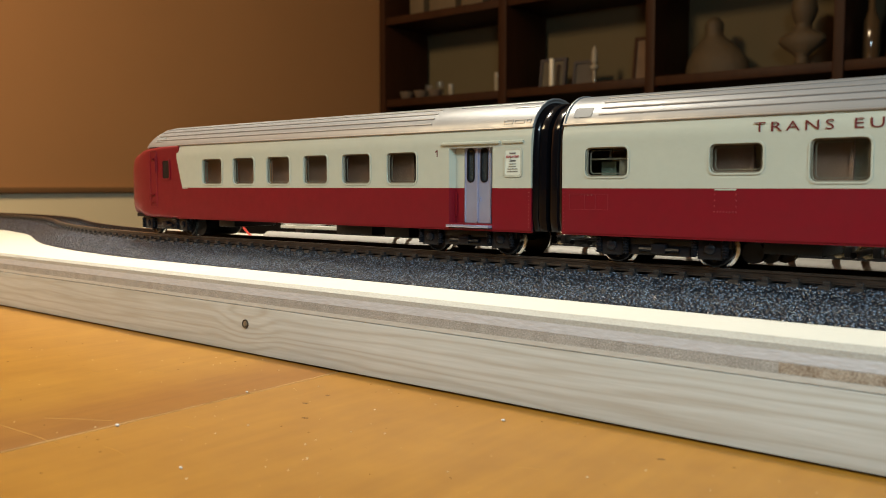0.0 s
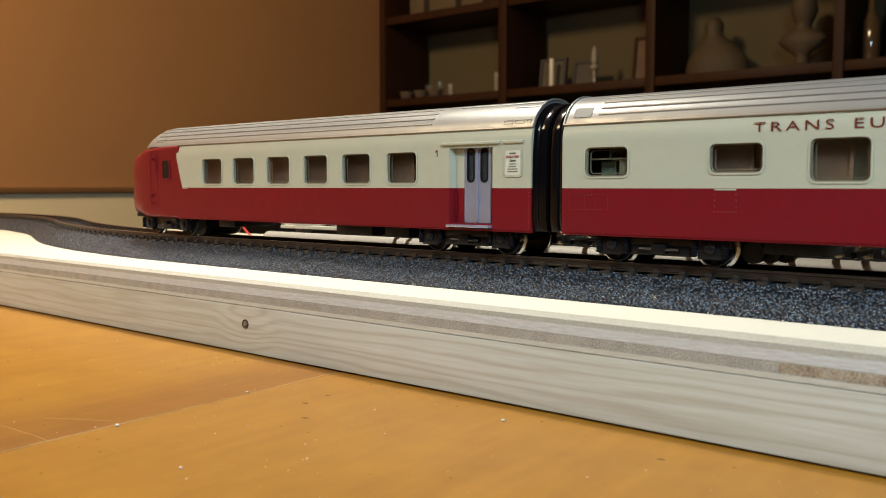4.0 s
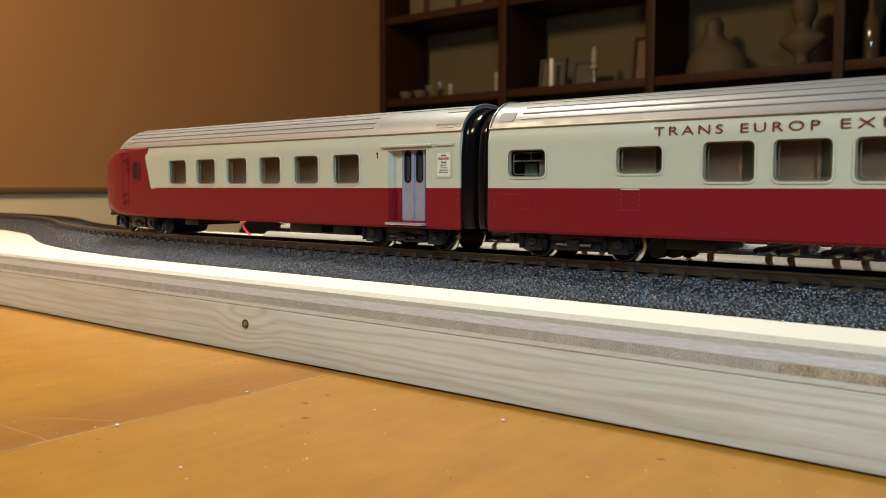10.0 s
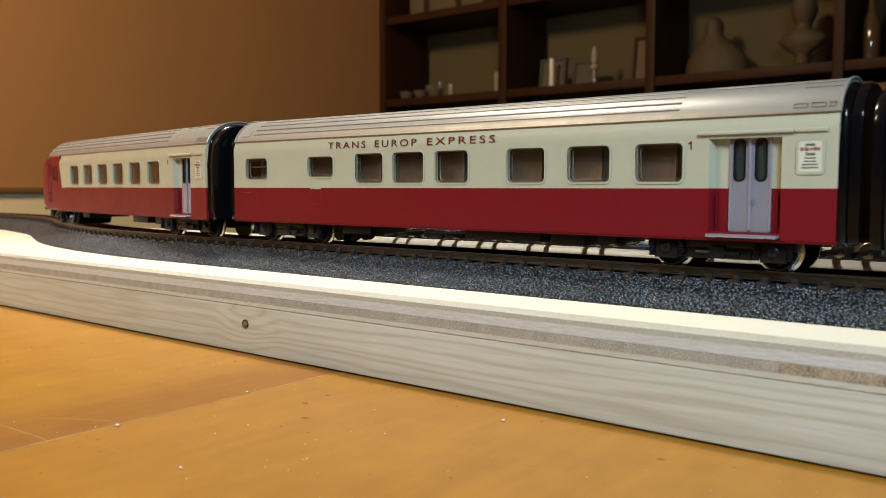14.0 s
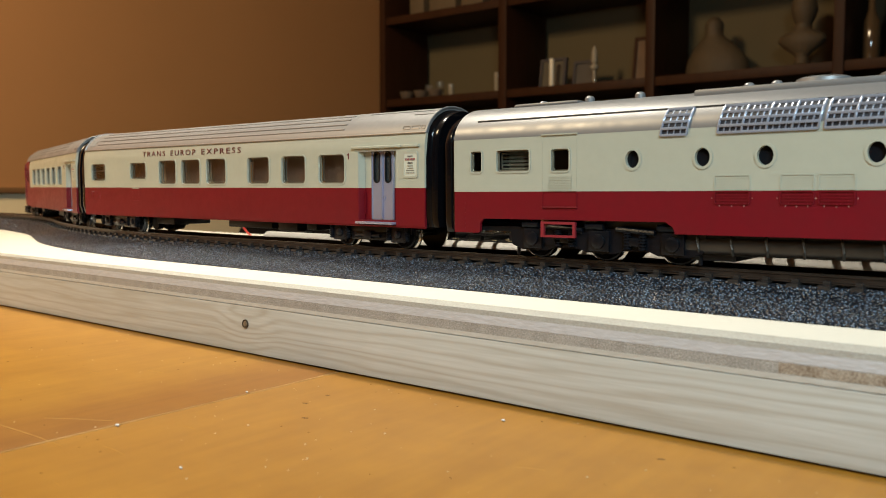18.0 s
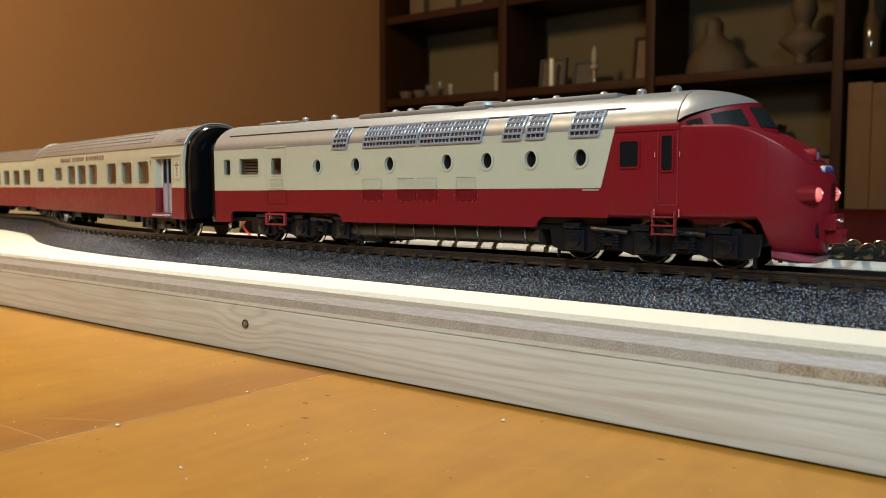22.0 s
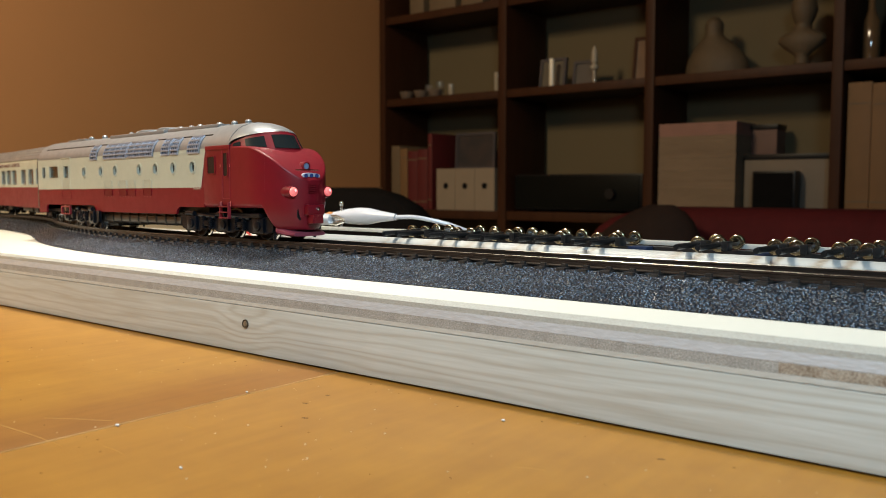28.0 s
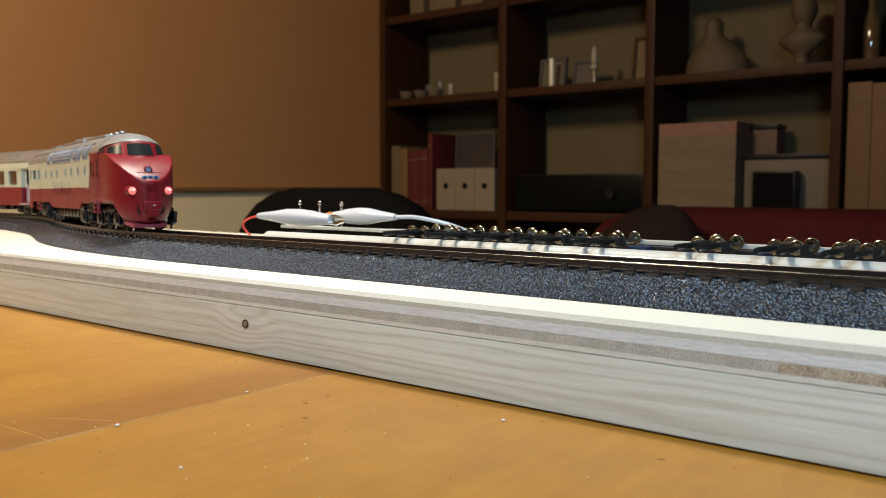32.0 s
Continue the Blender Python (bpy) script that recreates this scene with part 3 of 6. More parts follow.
def roof_profile(kind):
    """Half section of the roof, from the eave to the ridge, as (y, z)."""
    if kind == "coach":
        return [(0.0151, 0.0408), (0.0149, 0.0416), (0.0140, 0.0434), (0.0122, 0.0457), (0.0098, 0.0477), (0.0068, 0.0493), (0.0035, 0.0502), (0.0, 0.0505)]
    return [(0.0161, 0.0388), (0.0160, 0.0400), (0.0155, 0.0418), (0.0143, 0.0439), (0.0122, 0.0460), (0.0095, 0.0479), (0.0062, 0.0492), (0.0030, 0.0499), (0.0, 0.0502)]


def roof_y(kind, z):
    pr = roof_profile(kind)
    for (y0, z0), (y1, z1) in zip(pr, pr[1:]):
        if z0 <= z <= z1:
            return y0 + (y1 - y0) * (z - z0) / (z1 - z0)
    return pr[0][0] if z < pr[0][1] else 0.0


def roof_shell(kind, xs, scale=None):
    """Closed roof shell swept along x; scale(x) gives (width factor, height factor, drop)."""
    half = roof_profile(kind)
    full = [(-y, z) for y, z in half] + [(y, z) for y, z in half[-2::-1]]
    low = half[0][1]
    inner = [(y * 0.93, low + (z - low) * 0.90) for y, z in full[::-1]]
    bm = bmesh.new()
    rings = []
    for x in xs:
        kw, kh = scale(x) if scale else (1.0, 1.0)
        rings.append([(x, y * kw, low + (z - low) * kh) for y, z in full + inner])
    ring_loft(bm, rings)
    return bm


def wheelset(radius, parent, at):
    bm = bmesh.new()
    for s in (-1, 1):
        prof = [(s * 0.0069, radius + 0.0009), (s * 0.0076, radius + 0.0009), (s * 0.0078, radius + 0.0001), (s * 0.0096, radius - 0.0002),
                (s * 0.0097, radius - 0.0006), (s * 0.0094, radius - 0.0011), (s * 0.0091, radius * 0.45), (s * 0.0097, radius * 0.3), (s * 0.0097, 0.00001)]
        lathe(bm, prof[::s] if s > 0 else prof[::-1], "y", 28)
        for k in range(4):
            a = k * math.pi / 2
            box(bm, -0.0005, 0.0005, min(s * 0.0090, s * 0.0096), max(s * 0.0090, s * 0.0096), radius * 0.45, radius * 0.72, m=pose(0, 0, 0, 0, math.degrees(a), 0))
    rod(bm, (0, -0.0095, 0), (0, 0.0095, 0), 0.0011, 10)
    w = part("wheelset", bm, [BOGIE, WHEEL], parent, "steel wheelset with bright treads")
    for p in w.data.polygons:
        c, q = p.center, p.normal
        d = math.hypot(c.x, c.z)
        if d > radius * 0.88 and (q.x * c.x + q.z * c.z) / d > 0.4 or d > radius * 0.97:
            p.material_index = 1
    w.matrix_local = Matrix.Translation(at)
    return w


WHEELS = []          # (wheelset, radius, place in its bogie)
BOGIES = []          # (bogie, car key, side)


def coil(x, y, z, pitch, turns, r):
    bm = bmesh.new()
    prof = []
    for k in range(turns):
        prof += [(z + k * pitch, r * 0.7), (z + k * pitch + pitch * 0.3, r), (z + k * pitch + pitch * 0.6, r), (z + k * pitch + pitch * 0.9, r * 0.7)]
    lathe(bm, prof, "z", 10, (x, y, 0))
    return bm


def bogie_coach(car, x, key, side):
    b = part("bogie", boxes((-0.0065, 0.0065, -0.006, 0.006, 0.005, 0.0085), (-0.004, 0.004, -0.0118, 0.0118, 0.0048, 0.0078)), BOGIE, car, "black plastic bogie")
    b.matrix_local = Matrix.Translation((x, 0, 0))
    wb, r = 0.0148, 0.0053
    for s in (-1, 1):
        y0, y1 = (0.0112, 0.0128) if s > 0 else (-0.0128, -0.0112)
        bm = boxes((-wb - 0.0058, wb + 0.0058, y0, y1, 0.0056, 0.0086), (-0.0090, 0.0090, y0, y1, 0.0028, 0.0062), bevel=0.0003)
        for q in (-wb, wb):
            box(bm, q - 0.0036, q + 0.0036, min(y0, y1) - 0.0006 * (s < 0), max(y0, y1) + 0.0006 * (s > 0), 0.0024, 0.0080, 0.0005)
        part("side_frame", bm, BOGIE, b)
        ys = s * 0.0134
        for q in (-wb - 0.0042, -wb + 0.0044, wb - 0.0044, wb + 0.0042):
            part("spring", coil(q, ys, 0.0030, 0.0008, 6, 0.0010), BOGIE, b)
        bm = bmesh.new()
        for q in (-wb, wb):
            lathe(bm, [(s * 0.0130, 0.0016), (s * 0.0139, 0.0015), (s * 0.0142, 0.0010), (s * 0.0142, 0.00001)], "y", 14, (q, 0, r))
        rod(bm, (-0.006, ys, 0.0045), (0.006, ys, 0.0045), 0.0007, 8)
        box(bm, -0.0022, 0.0022, min(s * 0.0128, s * 0.0142), max(s * 0.0128, s * 0.0142), 0.0034, 0.0062, 0.0003)
        part("axle_box", bm, BOGIE, b)
    for q in (-wb, wb):
        w = wheelset(r, b, (q, 0, r))
        WHEELS.append((w, r, (q, 0, r)))
    BOGIES.append((b, key, side))
    return b


def bogie_power(car, x, key, side):
    b = part("bogie", boxes((-0.030, 0.030, -0.006, 0.006, 0.006, 0.011), bevel=0.0004), BOGIE, car, "black six-wheeled power bogie")
    b.matrix_local = Matrix.Translation((x, 0, 0))
    r, axles = 0.0062, (-0.0232, 0.0, 0.0232)
    for s in (-1, 1):
        y0, y1 = sorted((s * 0.0118, s * 0.0134))
        bm = bmesh.new()
        loop = [(-0.0325, 0.0098), (-0.0315, 0.0040), (-0.0275, 0.0026), (-0.0185, 0.0026), (-0.016, 0.0036), (-0.0075, 0.0036), (-0.0045, 0.0026), (0.0045, 0.0026),
                (0.0075, 0.0036), (0.016, 0.0036), (0.0185, 0.0026), (0.0275, 0.0026), (0.0315, 0.0040), (0.0325, 0.0098)]
        plate(bm, loop, [], *flat_side(0.0134, 0.0016, s))
        part("side_frame", bm, BOGIE, b)
        bm = bmesh.new()
        for q in axles:
            box(bm, q - 0.0034, q + 0.0034, *sorted((s * 0.0134, s * 0.0146)), 0.0032, 0.0094, 0.0004)
            lathe(bm, [(s * 0.0144, 0.0022), (s * 0.0153, 0.0021), (s * 0.0155, 0.0014), (s * 0.0155, 0.00001)], "y", 16, (q, 0, r))
        part("axle_box", bm, BOGIE, b)
        for q in (-0.0140, -0.0092, 0.0092, 0.0140):
            part("spring", coil(q, s * 0.0143, 0.0040, 0.0009, 6, 0.0012), BOGIE, b)
        bm = bmesh.new()
        for q in (-0.0116, 0.0116):
            rod(bm, (q - 0.006, s * 0.0140, 0.0100), (q + 0.006, s * 0.0140, 0.0092), 0.0008, 8)
            box(bm, q - 0.0016, q + 0.0016, *sorted((s * 0.0134, s * 0.0150)), 0.0052, 0.0076, 0.0003)
        for q in (-0.027, -0.0045, 0.0185):
            rod(bm, (q, s * 0.0138, 0.0106), (q + 0.006, s * 0.0142, 0.0106), 0.0011, 10)
        part("brake_rigging", bm, BOGIE, b)
        for q in (-0.0305, 0.0300):
            bm = bmesh.new()
            rod(bm, (q, s * 0.0110, 0.0040), (q, s * 0.0110, 0.0006), 0.0006, 8)
            part("sand_pipe", bm, BOGIE, b)
    for q in axles:
        w = wheelset(r, b, (q, 0, r))
        WHEELS.append((w, r, (q, 0, r)))
    BOGIES.append((b, key, side))
    return b


def window(car, x0, x1, z0, z1, s, y=W, r=0.0016, inner=True, name="window"):
    """A raised cream rim, a dark inner seal and the pane."""
    f = bmesh.new()
    plate(f, rrect(x0 - 0.0005, x1 + 0.0005, z0 - 0.0005, z1 + 0.0005, r + 0.0005), [rrect(x0, x1, z0, z1, r)], *flat_side(y + 0.00028, 0.0006, s))
    w = part(name, f, CREAM, car)
    f = bmesh.new()
    plate(f, rrect(x0, x1, z0, z1, r), [rrect(x0 + 0.0004, x1 - 0.0004, z0 + 0.0004, z1 - 0.0004, r * 0.8)], *flat_side(y - 0.0005, 0.0007, s))
    part("seal", f, mat_seal, w)
    f = bmesh.new()
    plate(f, rrect(x0 + 0.0003, x1 - 0.0003, z0 + 0.0003, z1 - 0.0003, r * 0.8), [], *flat_side(y - 0.0008, 0.0003, s))
    part("pane", f, GLASS, w).visible_shadow = False
    if x1 - x0 > 0.008:
        f = bmesh.new()
        plate(f, rrect(x0 + 0.0008, x1 - 0.0008, z0 + 0.0008, z1 - 0.0008, r * 0.7), [rrect(x0 + 0.0011, x1 - 0.0011, z0 + 0.0011, z1 - 0.0011, r * 0.6)], *flat_side(y - 0.0016, 0.0003, s))
        part("inner_frame", f, mat_inner, w)
    return w


DGLASS2 = mat("dark_windscreen", (0.007, 0.008, 0.010), 0.16, spec=0.35)
mat_inner = mat("inner_window_frame", (0.09, 0.08, 0.06), 0.35, var=0.2, vscale=400)
mat_seal = mat("window_seal", (0.16, 0.14, 0.10), 0.45, var=0.2, vscale=400)


def end_profile(kind, k=1.0, z0=0.0085):
    """Closed section of a car body as (y, z)."""
    half = roof_profile(kind)
    pts = [(-W, z0 + 0.004), (-W, 0.033)] + [(-y, z) for y, z in half] + [(y, z) for y, z in half[-2::-1]] + [(W, 0.033), (W, z0 + 0.004), (W - 0.001, z0), (-W + 0.001, z0)]
    return [(y * k, z0 + (z - z0) * (1 - (1 - k) * 0.55)) for y, z in pts]


def gangway(car, x, d, kind):
    """Black bellows at a car end; d is the way it sticks out."""
    bm = bmesh.new()
    rings = []
    for i, (dx, k) in enumerate(((-0.0008, 0.94), (0.0004, 0.955), (0.0016, 0.93), (0.0020, 0.90), (0.0024, 0.93), (0.0040, 0.935), (0.0048, 0.92))):
        rings.append([(x + d * dx, y, z) for y, z in end_profile(kind, k)])
    ring_loft(bm, rings)
    part("gangway", bm, RUBBER, car, "black gangway bellows")


def underfloor(car, x0, x1, rows):
    part("floor_pan", boxes((x0 + 0.001, x1 - 0.001, -0.0140, 0.0140, 0.0082, 0.0098)), DARK, car)
    for a, b, y, z in rows:
        part("equipment_box", boxes((a, b, -y, y, z, 0.0083), bevel=0.0004), DARK, car)


def door_unit(car, d0, d1, l0, l1, s):
    """Recessed entrance with two silver leaves, a canopy and a step."""
    e = W - 0.0024
    y0, y1 = sorted((s * (e - 0.0006), s * e))
    mid = (l0 + l1) / 2
    for a, b, m, n in ((d0, l0, CREAM, 0.022), (l1, d1, CREAM, 0.022)):
        part("recess_panel", boxes((a, b, y0, y1, 0.0220, 0.0366)), CREAM, car)
        part("recess_panel", boxes((a, b, y0, y1, 0.0098, 0.0220)), RED, car)
    for x, q, d in ((d0, 1, 0.0010), (d1, -1, 0.0008)):
        for z0, z1, m in ((0.0220, 0.0362, CREAM), (0.0090, 0.0220, RED)):
            bm = bmesh.new()
            foot = [(x - q * 0.0004, s * (W - 0.0001)), (x, s * (W - 0.0001)), (x + q * d, s * (e + 0.0001)), (x + q * d, s * (e - 0.0004)), (x - q * 0.0004, s * (e - 0.0004))]
            ring_loft(bm, [[(px, py, z) for px, py in foot] for z in (z0, z1)])
            part("recess_jamb", bm, m, car)
        part("grab_rail", boxes(*[(min(x + q * (d + 0.0004), x + q * (d + 0.0008)), max(x + q * (d + 0.0004), x + q * (d + 0.0008)), *sorted((s * (e + 0.0002), s * (e + 0.0007))), 0.0125, 0.0205)]), RED, car)
    for a, b in ((l0, mid - 0.0001), (mid + 0.0001, l1)):
        bm = bmesh.new()
        win = rrect(a + 0.0011, b - 0.0011, 0.0238, 0.0352, 0.0015)
        plate(bm, rrect(a, b, 0.0105, 0.0362, 0.0002), [win], *flat_side(e + 0.0004, 0.0008, s))
        leaf = part("door_leaf", bm, DOORM, car, "silver folding door leaf")
        bm = bmesh.new()
        plate(bm, rrect(a + 0.0011, b - 0.0011, 0.0238, 0.0352, 0.0015), [rrect(a + 0.0015, b - 0.0015, 0.0242, 0.0348, 0.0012)], *flat_side(e + 0.0006, 0.0007, s))
        part("seal", bm, DARK, leaf)
        bm = bmesh.new()
        plate(bm, rrect(a + 0.0011, b - 0.0011, 0.0238, 0.0352, 0.0015), [], *flat_side(e, 0.0003, s))
        part("pane", bm, DGLASS, leaf)
        bm = bmesh.new()
        rod(bm, (mid - 0.00015 if a < mid - 0.001 and a == l0 else mid + 0.00015, s * (e + 0.0007), 0.0110), (mid - 0.00015 if a == l0 else mid + 0.00015, s * (e + 0.0007), 0.0358), 0.0002, 8)
        part("edge_strip", bm, DOORM, leaf)
        bm = bmesh.new()
        xo = a + 0.0003 if a == l0 else b - 0.0003
        rod(bm, (xo, s * (e + 0.0004), 0.0108), (xo, s * (e + 0.0004), 0.0360), 0.0003, 8)
        part("edge_strip", bm, DOORM, leaf)
    bm = bmesh.new()
    box(bm, mid + 0.0004, mid + 0.0015, *sorted((s * (e + 0.0004), s * (e + 0.0008))), 0.0186, 0.0190)
    box(bm, mid + 0.0010, mid + 0.0013, *sorted((s * (e + 0.0004), s * (e + 0.0008))), 0.0176, 0.0190)
    part("door_handle", bm, DOORM, car)
    part("canopy", boxes((d0 - 0.003, d1 + 0.003, *sorted((s * (W - 0.002), s * (W + 0.0009))), 0.0362, 0.0371), bevel=0.0003), CREAM, car)
    part("step", boxes((d0 + 0.0002, d1 - 0.0002, *sorted((s * (W - 0.003), s * (W + 0.0022))), 0.0090, 0.0099), bevel=0.0003), DOORM, car, "silver folding step")
    part("recess_floor", boxes((d0, d1, *sorted((s * (e - 0.001), s * (W - 0.0001))), 0.0092, 0.0104)), RED, car)


mat_board = mat("printed_board", (0.50, 0.53, 0.46), 0.4, var=0.05, vscale=300)


def sign_board(car, x0, x1, s):
    y = W + 0.0003
    bm = bmesh.new()
    plate(bm, rrect(x0 - 0.0006, x1 + 0.0006, 0.0255, 0.0346, 0.0010), [rrect(x0, x1, 0.0262, 0.0340, 0.0007)], *flat_side(y, 0.0004, s))
    b = part("destination_board", bm, CREAM, car, "white destination board with printed lines")
    bm = bmesh.new()
    plate(bm, rrect(x0, x1, 0.0262, 0.0340, 0.0007), [], *flat_side(y - 0.0001, 0.0003, s))
    part("board_face", bm, mat_board, b)
    if s < 0:
        c, w = (x0 + x1) / 2, x1 - x0
        lettering("board_title", "EDELWEISS", 0.0010, REDP, b, (c, -y - 0.00005, 0.0319), width=w * 0.82, bold=0.0)
        lettering("board_place", "Zürich", 0.0009, BLACKP, b, (c, -y - 0.00005, 0.0307), width=w * 0.40, bold=0.0)
        part("board_logo", boxes((c - w * 0.2, c + w * 0.2, -y - 0.0001, -y, 0.0328, 0.0332)), BLACKP, b)
        for k, u in enumerate((0.46, 0.50, 0.66, 0.70)):
            part("board_line", boxes((c - w * u / 2, c + w * u / 2, -y - 0.0001, -y, 0.0296 - k * 0.0008, 0.02975 - k * 0.0008)), BLACKP, b)
    part("name_rail", boxes((x0 - 0.0010, x1 + 0.0012, *sorted((s * (W - 0.0002), s * (W + 0.0006))), 0.0362, 0.0371), bevel=0.0002), CREAM, car)


def cornice(car, x0, x1, s):
    """Cream strip above the windows, curving in to the gutter."""
    prof = [(W, 0.0352), (W, 0.0362), (W - 0.0001, 0.0376), (W - 0.0004, 0.0390), (W - 0.0008, 0.0402), (W - 0.0009, 0.0409), (W - 0.0018, 0.0409), (W - 0.0016, 0.0380), (W - 0.0012, 0.0352)]
    bm = bmesh.new()
    ring_loft(bm, [[(x, s * y, z) for y, z in prof] for x in (x0, x1)])
    part("cornice", bm, CREAM, car)
    bm = bmesh.new()
    rod(bm, (x0, s * (W - 0.0007), 0.0411), (x1, s * (W - 0.0007), 0.0411), 0.00035, 8)
    part("gutter", bm, mat_gutter, car)


mat_hatch = mat("hatch_grey", (0.15, 0.15, 0.148), 0.6, var=0.1, vscale=300)
mat_gutter = mat("gutter_grey", (0.20, 0.19, 0.18), 0.4, 0.6, var=0.1, vscale=300)


def seats(car, x0, x1, step, colour):
    x = x0
    while x < x1:
        for s in (1,):
            y0, y1 = sorted((s * 0.003, s * 0.0128))
            part("seat_back", boxes((x, x + 0.0018, y0, y1, 0.0098, 0.0238), bevel=0.0005), colour, car)
            part("seat_base", boxes((x + 0.0018, x + 0.0075, y0, y1, 0.0098, 0.0150), bevel=0.0005), colour, car)
        x += step


def compartments(car, wins, x0, x1):
    """Corridor wall close behind the windows: a brown door, an olive pane and a post for each."""
    for k, (a, b, u, v) in enumerate(wins):
        m = a + (b - a) * (0.62 if k % 2 else 0.70)
        part("compartment_door", boxes((a - 0.003, m, -0.0104, -0.0098, 0.0098, 0.0380)), PANELA, car)
        part("compartment_pane", boxes((m, b + 0.003, -0.0104, -0.0100, 0.0098, 0.0380)), PANELB, car)
        part("compartment_post", boxes((m - 0.0005, m + 0.0005, -0.0116, -0.0104, 0.0098, 0.0380), bevel=0.0001), PANELA, car)


def ribs(car, x0, x1, zs, kind):
    for z in zs:
        for s in (-1, 1):
            y = roof_y(kind, z)
            bm = bmesh.new()
            rod(bm, (x0, s * y, z), (x1, s * y, z), 0.00032, 8)
            part("roof_rib", bm, SILVER, car)


def rivets(car, pts, m, y=W, r=0.00022):
    bm = bmesh.new()
    for x, z in pts:
        lathe(bm, [(-(y - 0.0001), r), (-(y + 0.00015), r * 0.8), (-(y + 0.0002), 0.00001)], "y", 6, (x, 0, z))
    return part("rivets", bm, m, car)


def outline_panel(car, x0, x1, z0, z1, m, name="access_panel", y=W, r=0.0003, proud=0.0001, rim=0.00018):
    bm = bmesh.new()
    plate(bm, rrect(x0, x1, z0, z1, r), [rrect(x0 + rim, x1 - rim, z0 + rim, z1 - rim, r * 0.6)], *flat_side(y + proud, 0.0003, -1))
    return part(name, bm, m, car)


def body_sides(car, x0, x1, wins, d0, d1, s, zbot=0.0086, cream_x0=None):
    """Red lower and cream window panels of one side, parted by the entrance."""
    fr, bk = flat_side(W, 0.0011, s)
    for a, b in ((x0, d0), (d1, x1)):
        bm = bmesh.new()
        plate(bm, [(a, zbot), (b, zbot), (b, 0.0220), (a, 0.0220)], [], fr, bk)
        part("lower_panel", bm, RED, car, "dark red lower body panel")
        bm = bmesh.new()
        holes = [rrect(p, q, u, v, 0.0016) for p, q, u, v in wins if a < p < b]
        ca = a + 0.0040 if (cream_x0 is not None and a == x0) else a
        plate(bm, [(ca, 0.0220), (b, 0.0220), (b, 0.0352), (a, 0.0352)], holes, fr, bk)
        part("window_panel", bm, CREAM, car, "cream window panel")
    bm = bmesh.new()
    plate(bm, [(x0 + 0.001, 0.0100), (d0 - 0.001, 0.0100), (d0 - 0.001, 0.0385), (x0 + 0.001, 0.0385)], [rrect(p - 0.0004, q + 0.0004, u - 0.0004, v + 0.0004, 0.0016) for p, q, u, v in wins], *flat_side(W - 0.0013, 0.0004, s))
    part("inner_lining", bm, BROWNIN, car)
    part("body_edge", boxes((x0, x1, *sorted((s * (W - 0.0012), s * (W - 0.0003))), zbot - 0.0006, zbot)), RED, car)


def class_one(car, x):
    """The figure 1 beside the entrance: a stem and a slanting flag."""
    bm = bmesh.new()
    plate(bm, [(x, 0.0325), (x + 0.00035, 0.0325), (x + 0.00035, 0.0348), (x + 0.0001, 0.0348), (x - 0.0006, 0.0343), (x - 0.0006, 0.0339), (x, 0.0342)], [], *flat_side(W + 0.00012, 0.0003, -1))
    part("class_number", bm, LETTER, car)


def coach_thing(name, label):
    return empty(name, (0, 0, 0), label, "train car", "cars of the model train")


def roof_details(car, x0, x1):
    """Ribbed roof with plain end panels and small vents."""
    for s in (-1, 1):
        bm = bmesh.new()
        y = roof_y("coach", 0.0432) + 0.0003
        for a, b in ((x1 - 0.0115, x1 - 0.0080), (x1 - 0.0074, x1 - 0.0036), (x1 - 0.0030, x1 - 0.0012)):
            plate(bm, rrect(a, b, 0.0424, 0.0438, 0.0002), [rrect(a + 0.0003, b - 0.0003, 0.0427, 0.0435, 0.0001)],
                  lambda x, z: (x, s * (roof_y("coach", z) + 0.00022), z), lambda x, z: (x, s * (roof_y("coach", z) - 0.0003), z))
        part("roof_vent", bm, mat_gutter, car)
        for a, b, z in ((x1 - 0.034, x1 - 0.001, 0.0492), (x1 - 0.010, x1 - 0.001, 0.0478)):
            bm = bmesh.new()
            rod(bm, (a, s * roof_y("coach", z), z), (b, s * roof_y("coach", z), z), 0.0003, 6)
            part("roof_seam", bm, SILVER, car)
        bm = bmesh.new()
        plate(bm, rrect(x0 + 0.0025, x0 + 0.0085, 0.0432, 0.0462, 0.0004), [], lambda x, z: (x, s * (roof_y("coach", z) + 0.0002), z),
              lambda x, z: (x, s * (roof_y("coach", z) - 0.0003), z))
        part("roof_hatch", bm, mat_hatch, car)


